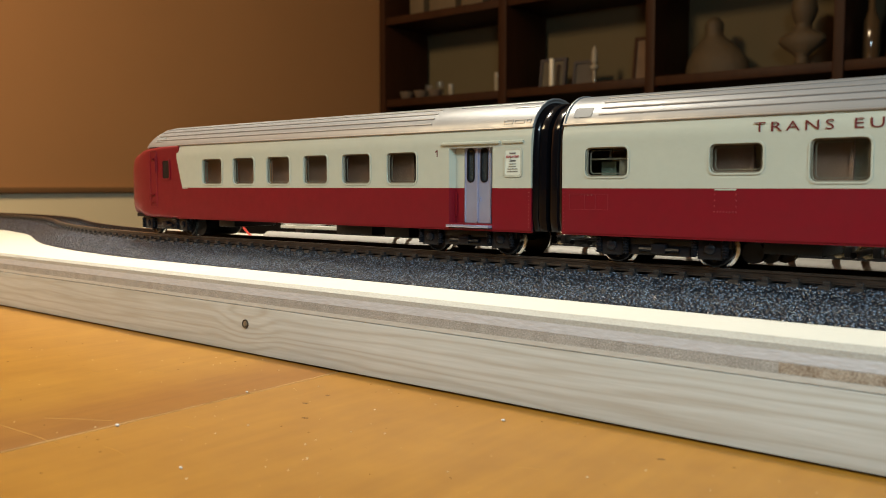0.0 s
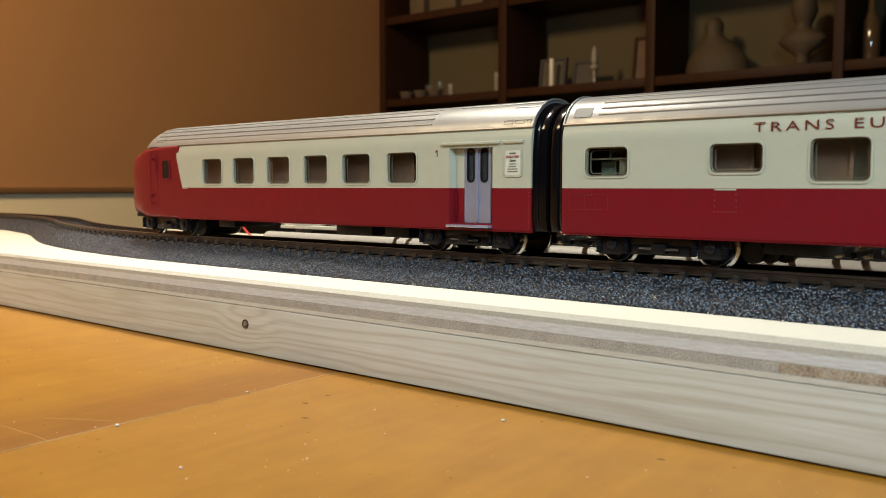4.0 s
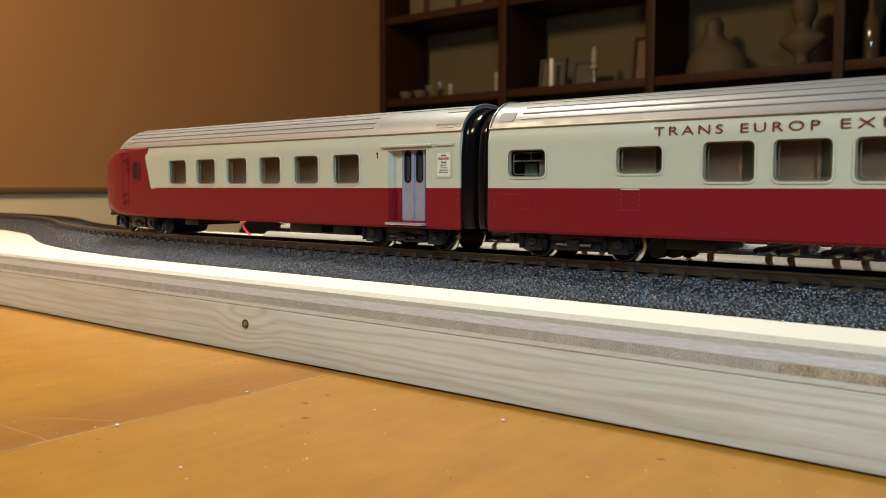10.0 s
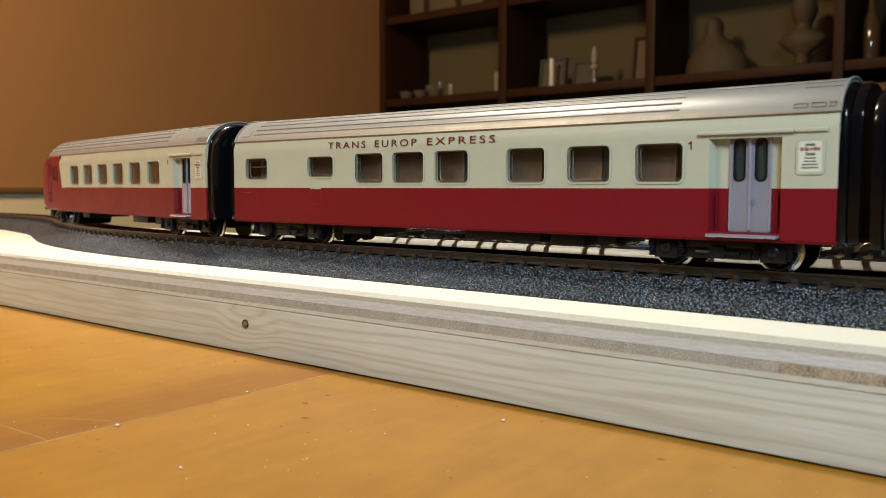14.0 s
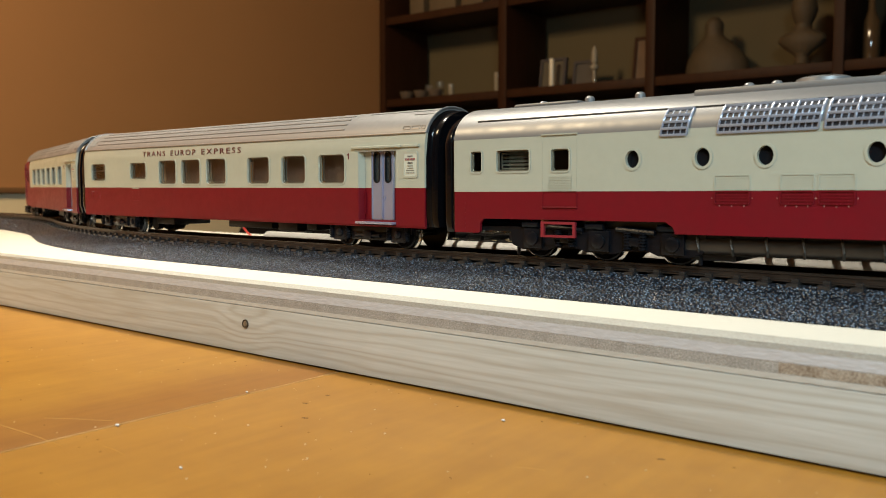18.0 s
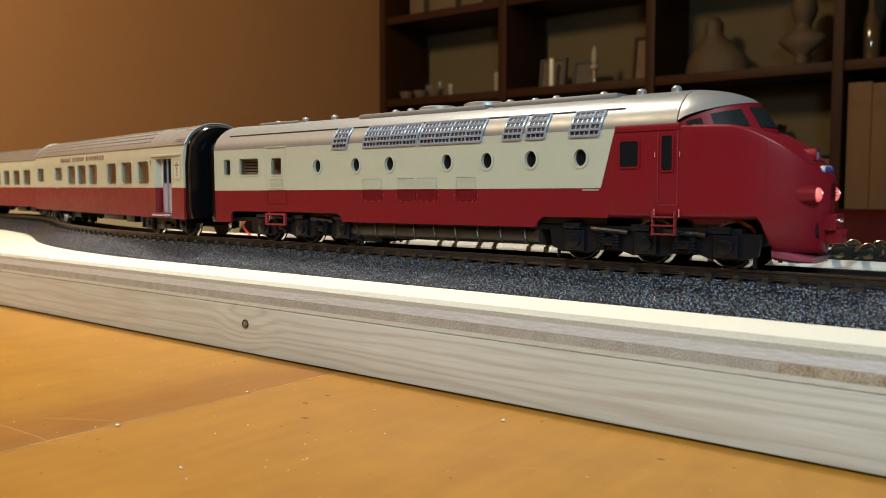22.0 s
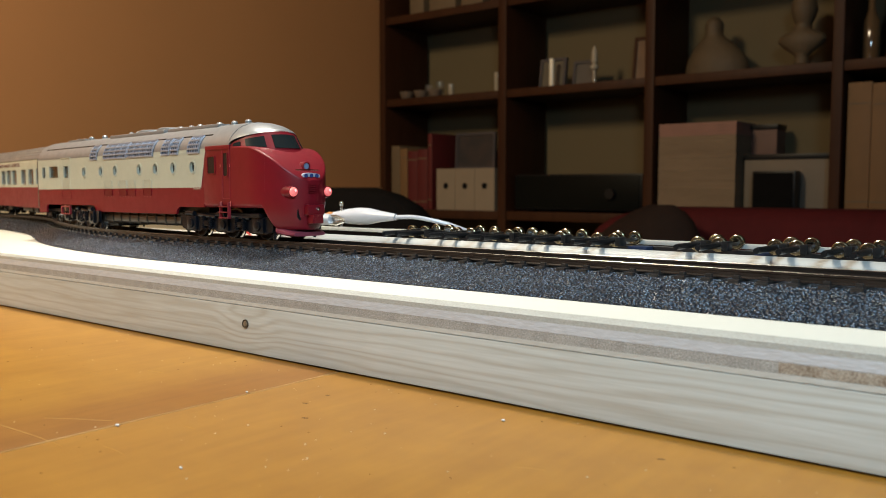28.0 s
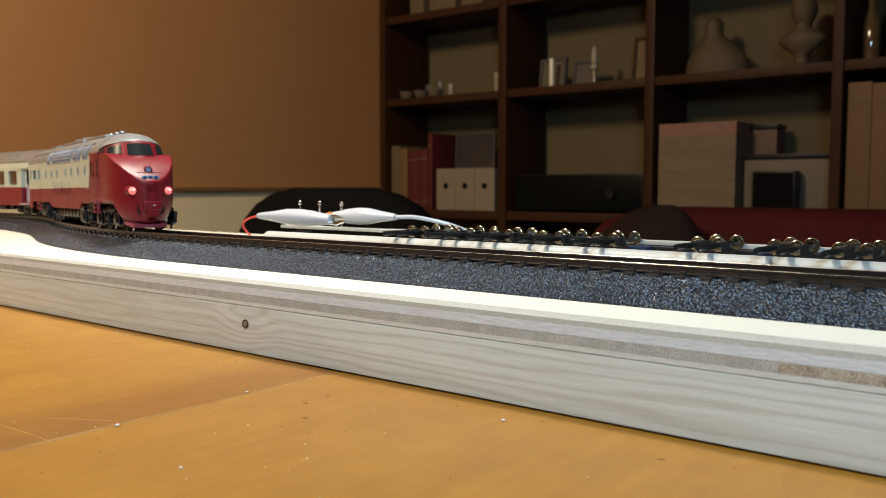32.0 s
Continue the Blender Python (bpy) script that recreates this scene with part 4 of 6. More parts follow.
def middle_coach():
    c = coach_thing("dining_coach", "cream and dark red model coach with maroon side lettering")
    x0, x1 = -0.1185, 0.1184
    wins = [(-0.1106, -0.0969, 0.0254, 0.0340), (-0.0729, -0.0588, 0.0261, 0.0339)] + [(a, b, 0.0237, 0.0345) for a, b in
            ((-0.0472, -0.0333), (-0.0286, -0.0143), (-0.0093, 0.0049), (0.0202, 0.0343), (0.0423, 0.0565), (0.0645, 0.0787))]
    for s in (-1, 1):
        body_sides(c, x0, x1, wins, 0.0860, 0.1050, s)
        for w in wins:
            window(c, *w, s)
        cornice(c, x0, x1, s)
        door_unit(c, 0.0860, 0.1050, 0.0909, 0.1020, s)
        sign_board(c, 0.1091, 0.1148, s)
    part("roof", roof_shell("coach", (x0, x0 + 0.05, 0, x1 - 0.05, x1)), SILVER, c, "ribbed silver roof")
    ribs(c, x0 + 0.011, x1 - 0.042, (0.0438, 0.0457, 0.0475, 0.0490), "coach")
    roof_details(c, x0, x1)
    for x, d in ((x0, -1), (x1, 1)):
        bm = bmesh.new()
        rings = [[(x - d * q, y, z) for y, z in end_profile("coach", 0.985)] for q in (0.0001, 0.0012)]
        ring_loft(bm, rings)
        part("end_wall", bm, DARK, c)
        gangway(c, x, d, "coach")
        rim = bmesh.new()
        prof = end_profile("coach", 1.0)
        tube(rim, [(x, y * 1.004, z + 0.0001) for y, z in prof[2:-4]], 0.0004, 6)
        part("end_rim", rim, SILVER, c)
    underfloor(c, x0, x1, ((-0.060, -0.045, 0.010, 0.0045), (0.000, 0.030, 0.0115, 0.0050), (0.034, 0.046, 0.0115, 0.0044), (0.050, 0.056, 0.010, 0.0052)))
    bm = bmesh.new()
    for k in range(3):
        lathe(bm, [(-0.009 + k * 0.004, 0.0030), (-0.006 + k * 0.004, 0.0030)], "y", 16, (-0.063 + k * 0.003, 0, 0.0046))
    part("air_tank", bm, DARK, c)
    part("partition", boxes((-0.0890, -0.0880, -0.0135, 0.0135, 0.0098, 0.0380)), BROWNIN, c)
    part("partition", boxes((-0.0535, -0.0525, -0.0135, 0.0135, 0.0098, 0.0380)), BROWNIN, c)
    part("partition", boxes((0.0825, 0.0835, -0.0135, 0.0135, 0.0098, 0.0380)), BROWNIN, c)
    part("galley", boxes((-0.1085, -0.1035, -0.010, 0.004, 0.0098, 0.0300), (-0.1010, -0.0975, -0.010, 0.004, 0.0098, 0.0300), bevel=0.0004), GREENIN, c)
    seats(c, -0.046, 0.076, 0.0187, BROWNIN)
    compartments(c, wins[1:], -0.0525, 0.0825)
    for word, a, b in (("TRANS", -0.0612, -0.0418), ("EUROP", -0.0373, -0.0176), ("EXPRESS", -0.0128, 0.0156)):
        lettering("lettering", word, 0.0036, LETTER, c, ((a + b) / 2, -W - 0.0001, 0.0377), rot=(88, 0, 0), spacing=1.35, width=b - a, bold=-0.00002)
    class_one(c, 0.0808)
    rivets(c, [(x0 + 0.0007, 0.0098 + k * 0.0012) for k in range(10)], WORN_LIT_RED, r=0.00015)
    part("galley_panel", boxes((-0.1014, -0.0984, -0.0122, -0.0116, 0.0254, 0.0303), bevel=0.0001), mat("galley_grey", (0.11, 0.115, 0.095), 0.45, var=0.2, vscale=200), c)
    part("galley_shelf", boxes((-0.1104, -0.0971, -0.0132, -0.0100, 0.0304, 0.0309), bevel=0.0001), PANELB, c)
    part("galley_post", boxes((-0.1042, -0.1037, -0.0130, -0.0124, 0.0309, 0.0345)), PANELB, c)
    outline_panel(c, -0.1160, -0.1030, 0.0156, 0.0203, WORN_LIT_RED, rim=0.00012)
    part("panel_divider", boxes((-0.1108, -0.1107, -W - 0.00012, -W + 0.0002, 0.0158, 0.0201), (-0.1072, -0.1071, -W - 0.00012, -W + 0.0002, 0.0158, 0.0201)), WORN_LIT_RED, c)
    rivets(c, [(-0.1120 + k * 0.0012, 0.0200) for k in range(4)], CREAM, r=0.0001)
    part("label_strip", boxes((-0.0713, -0.0655, -W - 0.00022, -W + 0.0002, 0.0215, 0.0219)), CREAM, c)
    rivets(c, [(-0.0713 + k * 0.00083, 0.0157) for k in range(8)] + [(x, 0.0172 + k * 0.0016) for x in (-0.0713, -0.0655) for k in range(3)], WORN_LIT_RED, r=0.00026)
    bogie_coach(c, -0.088, "c2", -1)
    bogie_coach(c, 0.088, "c2", 1)
    return c


def hull(sections, n=36):
    """Nose loft: sections of (x, half width, bottom, top, squareness)."""
    bm = bmesh.new()
    rings = []
    for x, w, zb, zt, e in sections:
        zc, h = (zb + zt) / 2, (zt - zb) / 2
        ring = []
        for k in range(n):
            a = (k + 0.5) * 2 * math.pi / n
            c, s = math.cos(a), math.sin(a)
            ring.append((x, w * math.copysign(abs(c) ** (2 / e), c), zc + h * math.copysign(abs(s) ** (2 / e), s)))
        rings.append(ring)
    ring_loft(bm, rings)
    return bm


def smooth_sections(rows, n=5):
    out = []
    for r in spline([Vector(r[:3]) for r in rows], n):
        out.append(r)
    rest = spline([Vector((r[3], r[4], 0)) for r in rows], n)
    return [(a[0], a[1], a[2], b[0], b[1]) for a, b in zip(out, rest)]


def control_coach():
    c = coach_thing("control_coach", "cream and dark red model train driving trailer with rounded red nose")
    x0, x1 = -0.0744, 0.1157
    wins = [(a, b, 0.0236, 0.0344) for a, b in ((-0.0548, -0.0411), (-0.0333, -0.0195), (-0.0113, 0.0025), (0.0108, 0.0241), (0.0323, 0.0465), (0.0549, 0.0687))]
    for s in (-1, 1):
        body_sides(c, x0, x1, wins, 0.0831, 0.1010, s, cream_x0=x0)
        for w in wins:
            window(c, *w, s)
        cornice(c, x0, x1, s)
        door_unit(c, 0.0831, 0.1010, 0.0882, 0.0990, s)
        sign_board(c, 0.1061, 0.1118, s)
        part("lower_filler", boxes((x0, x0 + 0.0042, *sorted((s * (W - 0.0011), s * (W - 0.00012))), 0.0219, 0.0353)), RED, c)
    nose = [(-0.0730, W - 0.00012, 0.0081, 0.0410, 40), (-0.0880, W - 0.00012, 0.0081, 0.0408, 30), (-0.1000, 0.0158, 0.0082, 0.0401, 18), (-0.1070, 0.0152, 0.0086, 0.0392, 8),
            (-0.1120, 0.0141, 0.0086, 0.0383, 7), (-0.1170, 0.0119, 0.0088, 0.0371, 6), (-0.1210, 0.0089, 0.0092, 0.0355, 5), (-0.1240, 0.0052, 0.0100, 0.0335, 4), (-0.1252, 0.0020, 0.0130, 0.0300, 3)]
    part("nose", hull(smooth_sections(nose)), RED, c, "dark red rounded nose")

    def taper(x):
        u = max(0.0, min(0.985, (-0.092 - x) / 0.020))
        return (1 - u * u) ** 0.5, 1 - 0.95 * u ** 1.8
    part("roof", roof_shell("coach", frange(-0.1117, -0.092, 14) + [-0.07, 0, x1 - 0.05, x1], taper), SILVER, c, "ribbed silver roof")
    ribs(c, -0.0925, x1 - 0.042, (0.0438, 0.0457, 0.0475, 0.0490), "coach")
    roof_details(c, -0.0955, x1)
    bm = bmesh.new()
    rings = [[(x1 - q, y, z) for y, z in end_profile("coach", 0.985)] for q in (0.0001, 0.0012)]
    ring_loft(bm, rings)
    part("end_wall", bm, DARK, c)
    gangway(c, x1, 1, "coach")
    rim = bmesh.new()
    tube(rim, [(x1, y * 1.004, z + 0.0001) for y, z in end_profile("coach", 1.0)[2:-4]], 0.0004, 6)
    rivets(c, [(x1 - 0.0007, 0.0098 + k * 0.0012) for k in range(10)], mat_rivet, r=0.00013)
    part("end_rim", rim, SILVER, c)
    underfloor(c, -0.112, x1, ((-0.0500, -0.0390, 0.0115, 0.0050), (0.024, 0.043, 0.0115, 0.0044), (0.048, 0.060, 0.010, 0.0040)))
    bm = bmesh.new()
    lathe(bm, [(-0.0095, 0.0001), (-0.0095, 0.0046), (-0.0075, 0.0048), (0.0075, 0.0048), (0.0095, 0.0046), (0.0095, 0.0001)], "y", 18, (-0.0665, 0, 0.0050))
    part("air_tank", bm, DARK, c)
    part("partition", boxes((-0.0670, -0.0660, -0.0135, 0.0135, 0.0098, 0.0385)), mat("red_partition", (0.26, 0.04, 0.03), 0.5), c)
    part("partition", boxes((0.0770, 0.0780, -0.0135, 0.0135, 0.0098, 0.0385)), BROWNIN, c)
    seats(c, -0.0600, 0.066, 0.0215, BROWNIN)
    compartments(c, wins, -0.0660, 0.0770)
    for s in (-1, 1):
        bm = bmesh.new()
        plate(bm, rrect(-0.0860, -0.0795, 0.0255, 0.0350, 0.0012), [rrect(-0.0853, -0.0802, 0.0262, 0.0343, 0.0009)], *flat_side(W + 0.0003, 0.0008, s))
        w = part("cab_side_window", bm, RED, c)
        bm = bmesh.new()
        plate(bm, rrect(-0.0854, -0.0801, 0.0261, 0.0344, 0.0009), [], *flat_side(W + 0.0001, 0.0004, s))
        part("pane", bm, DGLASS2, w)
    outline_panel(c, -0.0960, -0.0905, 0.0130, 0.0390, WORN_LIT_RED, "cab_door", y=W + 0.00003)
    bm = bmesh.new()
    for z in (0.0150, 0.0185, 0.0350):
        box(bm, -0.0955, -0.0925, -W - 0.0008, -W + 0.0002, z, z + 0.0006)
    rod(bm, (-0.0905, -W - 0.0006, 0.0290), (-0.0905, -W - 0.0006, 0.0365), 0.0003, 8)
    part("cab_handle", bm, RED, c)
    part("label_strip", boxes((-0.0700, -0.0660, -W - 0.0002, -W + 0.0002, 0.0216, 0.0219)), CREAM, c)
    part("front_lamp", hull([(-0.1190, 0.0026, 0.0178, 0.0228, 2), (-0.1262, 0.0024, 0.0181, 0.0225, 2)], 16), RED, c)
    class_one(c, 0.0778)
    bogie_coach(c, -0.0877, "c1", -1)
    bogie_coach(c, 0.0877, "c1", 1)
    return c


def pocket_plug(bm, s):
    """Black plug standing for the shaded hollow beside the coupler."""
    lathe(bm, [(0.1120, 0.0001), (0.1120, 0.0024), (0.1166, 0.0024), (0.1166, 0.0001)], "x", 16, (0, 0, 0))
    bmesh.ops.transform(bm, matrix=Matrix.Translation((0.0009, s * 0.0051, 0.0114)) @ Matrix.Diagonal((1, 0.62, 1.25, 1)), verts=bm.verts)


def grille(car, x0, x1, cols):
    """Blue-grey roof-side grille of bars over dark slots, on the curved flank, in fields of four slots."""
    z0, z1 = 0.0374, 0.0447
    yof = lambda z: (W if z < 0.0388 else roof_y("power", z))
    lean = lambda z: 0.0013 * (z - z0) / (z1 - z0)
    g = None
    for k in range(5):
        z = z0 + (z1 - z0) * k / 4
        bm = bmesh.new()
        y = yof(z) + 0.0004
        box(bm, x0 + lean(z), x1 + lean(z), -y - 0.0003, -y + 0.0006, z - 0.00036, z + 0.00036, 0.0001)
        o = part("grille" if g is None else "grille_bar", bm, GRILLE, car if g is None else g, "blue-grey ventilation grille" if g is None else "")
        g = g or o
    for i in range(cols + 1):
        x = x0 + (x1 - x0) * i / cols
        field = i % 4 == 0 or i == cols
        bm = bmesh.new()
        pts = [(x + lean(z), -yof(z) - (0.00035 if field else 0.0002), z) for z in frange(z0, z1, 6)]
        tube(bm, pts, 0.00034 if field else 0.0002, 6)
        part("grille_post", bm, GRILLE, g)
    bm = bmesh.new()
    ring_loft(bm, [[(x + lean(z), -yof(z) - 0.00015, z) for z in frange(z0, z1, 8)] for x in (x0, x1)], closed=False, caps=False)
    part("grille_back", bm, mat_slot, g)


mat_slot = mat("grille_slot", (0.030, 0.034, 0.045), 0.4, var=0.3, vscale=400)
mat_rivet = mat("pink_rivet", (0.34, 0.16, 0.15), 0.4)
mat_shutter = mat("shutter_grey", (0.05, 0.044, 0.032), 0.5)


def power_car():
    c = coach_thing("power_car", "cream and dark red model diesel power car with bulbous nose")
    x0, xe = -0.1260, 0.0620
    arch1, arch2, zt = (-0.1155, -0.0493), (0.0376, 0.1076), 0.0133
    wins = [(-0.1190, -0.1147, 0.0284, 0.0351), (-0.1087, -0.0964, 0.0284, 0.0351), (-0.0884, -0.0822, 0.0282, 0.0349)]
    ports = (-0.0615, -0.0409, -0.0242, 0.0019, 0.0184, 0.0352, 0.0527)
    for s in (-1, 1):
        fr, bk = flat_side(W, 0.0011, s)
        bm = bmesh.new()
        zb = 0.0100
        loop = [(x0, 0.0086), (arch1[0] - 0.0008, 0.0086), (arch1[0], 0.0092), (arch1[0], zt - 0.0015), (arch1[0] + 0.0015, zt), (arch1[1] - 0.002, zt), (arch1[1] + 0.0002, zt - 0.0015), (arch1[1] + 0.0008, zb),
                (arch2[0] - 0.0008, zb), (arch2[0], zt - 0.0015), (arch2[0] + 0.002, zt), (xe, zt), (xe, 0.0220), (x0, 0.0220)]
        plate(bm, loop, [], fr, bk)
        part("lower_panel", bm, RED, c, "dark red lower body panel")
        holes = [rrect(*w, 0.0008) for w in wins] + [oval(x, 0.0311, 0.0021, 0.00255) for x in ports]
        bm = bmesh.new()
        plate(bm, [(x0, 0.0220), (0.0595, 0.0220), (0.0640, 0.0390), (x0, 0.0390)], holes, *flat_side(W + 0.00012, 0.0012, s))
        part("window_panel", bm, CREAM, c, "cream panel with portholes")
        for w in wins:
            window(c, *w, s, y=W + 0.0001, r=0.0008)
        for x in ports:
            bm = bmesh.new()
            plate(bm, oval(x, 0.0311, 0.0028, 0.0033), [oval(x, 0.0311, 0.0021, 0.00255)], *flat_side(W + 0.0004, 0.0005, s))
            p = part("porthole", bm, CREAM, c)
            bm = bmesh.new()
            plate(bm, oval(x, 0.0311, 0.0021, 0.00255), [], *flat_side(W - 0.0010, 0.0003, s))
            part("pane", bm, DGLASS2, p)
    for k in range(5):
        part("shutter_slat", boxes((-0.1085, -0.0966, -0.0132, -0.0126, 0.0290 + k * 0.0012, 0.0297 + k * 0.0012)), mat_shutter, c)
    part("engine_block", boxes((-0.075, 0.060, -0.0125, 0.0125, 0.0105, 0.0380), bevel=0.001), DARK, c)
    part("partition", boxes((-0.0930, -0.0920, -0.0145, 0.0145, 0.0098, 0.0385)), BROWNIN, c)
    part("floor_pan", boxes((x0 + 0.001, 0.100, -0.0130, 0.0130, 0.0092, 0.0108)), DARK, c)
    part("belly_tank", hull([(arch1[1] + 0.001, 0.0135, 0.0040, 0.0100, 5), (arch2[0] - 0.001, 0.0135, 0.0040, 0.0100, 5)], 28), mat("tank_metal", (0.045, 0.036, 0.028), 0.36, 0.25, var=0.5, vscale=150), c)
    part("belly_box", boxes((-0.046, -0.033, -0.011, 0.011, 0.0026, 0.0060), bevel=0.0005), DARK, c)
    for s in (-1, 1):
        for k in range(9):
            x = arch1[1] + 0.006 + k * 0.0093
            bm = bmesh.new()
            tube(bm, [(x, s * 0.0128, 0.0099), (x + 0.0003, s * 0.0136, 0.0088), (x + 0.0006, s * 0.0137, 0.0062), (x + 0.0006, s * 0.0128, 0.0044)], 0.0004, 6)
            part("tank_strap", bm, mat_strap, c)
    # silver roof, with the groove between flank and top
    part("roof", roof_shell("power", (x0, -0.06, 0.0, 0.05, 0.0826)), SILVER, c, "silver roof with small domes")
    bm = bmesh.new()
    for s in (-1, 1):
        tube(bm, [(x, s * (roof_y("power", 0.0449) - 0.00002), 0.0449) for x in (x0 + 0.008, 0.0, 0.066)], 0.00035, 6)
    part("roof_groove", bm, DARK, c)
    for a, b, y, z0, z1 in ((-0.110, -0.086, 0.0045, 0.0494, 0.0507), (-0.047, 0.012, 0.0080, 0.0480, 0.0503), (0.014, 0.060, 0.0070, 0.0484, 0.0506)):
        part("roof_deck", boxes((a, b, -y, y, z0, z1), bevel=0.0008), SILVER, c)
    for x, h in ((-0.100, 0.0), (-0.083, 1), (-0.066, 1), (-0.0335, 1), (-0.026, 1), (-0.010, 0.6), (0.018, 1.2), (0.028, 0.8), (0.036, 1.2), (0.053, 1), (0.0655, 0.8), (0.0765, 0.8)):
        bm = bmesh.new()
        lathe(bm, [(0.0490, 0.0016), (0.0510, 0.0015), (0.0516, 0.0010), (0.0518, 0.00001)], "z", 14, (x, -0.002, -0.0004 + 0.0004 * h))
        part("roof_dome", bm, SILVER, c)
    for x, r in ((-0.0145, 0.0072), (0.0065, 0.0078)):
        bm = bmesh.new()
        lathe(bm, [(0.0500, r), (0.0512, r * 0.97), (0.0517, r * 0.8), (0.0518, 0.00001)], "z", 28, (x, 0, 0))
        f = part("roof_fan", bm, SILVER, c)
        bm = bmesh.new()
        lathe(bm, [(0.0517, r * 0.35), (0.0520, r * 0.33), (0.0520, 0.00001)], "z", 18, (x, 0, 0))
        part("fan_hub", bm, SILVER, f)
    for g in ((-0.0530, -0.0455, 4), (-0.0369, -0.0115, 16), (-0.0100, 0.0162, 16), (0.0248, 0.0316, 4), (0.0335, 0.0402, 4), (0.0490, 0.0588, 6)):
        grille(c, *g)
    for a, b in ((-0.0376, -0.0280), (-0.0205, -0.0121), (-0.0112, -0.0026), (0.0056, 0.0140)):
        l = outline_panel(c, a, b, 0.0221, 0.0262, CREAM, "louvre", y=W + 0.0001, r=0.0006, proud=0.00025, rim=0.0003)
        outline_panel(l, a, b, 0.0184, 0.0219, RED, "louvre_foot", y=W + 0.0001, r=0.0006, proud=0.00025, rim=0.0003)
        for k in range(9):
            z = 0.0192 + k * 0.00075
            part("louvre_slat", boxes((a + 0.0003, b - 0.0003, -W - 0.0002, -W, z, z + 0.00052)), RED if z < 0.0215 else CREAM, l)
        rivets(c, [(a - 0.0006, 0.0200), (b + 0.0006, 0.0200), (a + 0.0015, 0.0180), ((a + b) / 2, 0.0179), (b - 0.0015, 0.0180)], mat_rivet, r=0.0002)
    h = outline_panel(c, -0.0916, -0.0795, 0.0221, 0.0392, CREAM, "service_hatch", y=W + 0.0001)
    outline_panel(h, -0.0916, -0.0795, 0.0165, 0.0219, RED, "hatch_foot", y=W + 0.0001)
    for k in range(9):
        part("hatch_slat", boxes((-0.0895, -0.0812, -W - 0.00024, -W, 0.0224 + k * 0.0005, 0.02265 + k * 0.0005)), CREAM, h)
    part("hatch_lip", boxes((-0.0918, -0.0793, -W - 0.0006, -W, 0.0391, 0.0395)), CREAM, h)
    part("hatch_sill", boxes((-0.0918, -0.0793, -W - 0.0004, -W, 0.0171, 0.0174)), WORN_LIT_RED, h)
    # steps under the doors
    bm = bmesh.new()
    plate(bm, [(-0.0915, 0.0080), (-0.0795, 0.0080), (-0.0795, 0.0128), (-0.0915, 0.0128)], [[(-0.0904, 0.0087), (-0.0804, 0.0087), (-0.0804, 0.0120), (-0.0904, 0.0120)]], *flat_side(W + 0.0012, 0.0010, -1))
    part("foot_step", bm, mat("step_red", (0.20, 0.018, 0.026), 0.35), c, "red foot step")
    for a, b in ((0.0760, 0.0830),):
        bm = boxes((a, a + 0.0005, -W - 0.0012, -W + 0.0003, 0.0086, 0.0155), (b - 0.0005, b, -W - 0.0012, -W + 0.0003, 0.0086, 0.0155), bevel=0.0001)
        for z in (0.0088, 0.0112, 0.0136):
            box(bm, a, b, -W - 0.0016, -W - 0.0002, z, z + 0.0004)
        part("ladder", bm, mat("ladder_red", (0.17, 0.015, 0.022), 0.4), c, "red cab ladder")
    rivets(c, [(-0.1215, 0.0100 + k * 0.0017) for k in range(8)], RED)
    # red cab and nose
    bm = bmesh.new()
    ring_loft(bm, [nose_ring(x) for x in (0.0595, 0.0618, 0.0621, 0.0750, 0.0880, 0.0950, 0.0970, 0.0985, 0.1005, 0.1020, 0.1032, 0.1045, 0.1055, 0.1065, 0.1075, 0.1085, 0.1095, 0.1105, 0.1115, 0.1125, 0.1134, 0.1142,
                                          0.1150, 0.1157, 0.1163, 0.1169, 0.1174, 0.1179, 0.1183, 0.1186, 0.1189, 0.1191, 0.1193, 0.1195)])
    for v in bm.verts:
        if v.co.x > 0.1000:
            k = max(0.0, min(1.0, (0.0190 - v.co.z) / 0.0150))
            f = min(1.0, (v.co.x - 0.1000) / 0.0080)
            v.co.y *= 1 - 0.26 * k * k * f
            v.co.x -= 0.0016 * k * k * f
    part("nose", bm, RED, c, "dark red bulbous nose")
    for s in (-1, 1):
        bm = bmesh.new()
        y = s * (nose_width(0.1066) - 0.00004)
        rod(bm, (0.1066, y, 0.0195), (0.1066, y, nose_top(0.1066) - 0.0012), 0.0001, 6)
        part("nose_seam", bm, RED, c)
    for s in (-1, 1):
        bm = bmesh.new()
        pocket_plug(bm, s)
        part("nose_pocket_plug", bm, DARK, c)
    cab_top(c)
    for s in (-1, 1):
        for a, b, u, v, n in ((0.0657, 0.0713, 0.0280, 0.0352, "cab_window"), (0.0784, 0.0815, 0.0268, 0.0364, "door_window")):
            bm = bmesh.new()
            plate(bm, rrect(a - 0.0005, b + 0.0005, u - 0.0005, v + 0.0005, 0.0009), [rrect(a, b, u, v, 0.0006)], *flat_side(W + 0.00035, 0.0006, s))
            f = part(n, bm, RED, c)
            bm = bmesh.new()
            plate(bm, rrect(a, b, u, v, 0.0006), [], *flat_side(W + 0.00012, 0.0003, s))
            part("pane", bm, DGLASS2, f)
    outline_panel(c, 0.0772, 0.0832, 0.0170, 0.0382, WORN_LIT_RED, "cab_door", y=W, proud=0.00022, rim=0.00025, r=0.0008)
    bm = bmesh.new()
    for x in (0.0765, 0.0838):
        rod(bm, (x, -W - 0.0005, 0.0305), (x, -W - 0.0005, 0.0318), 0.00014, 8)
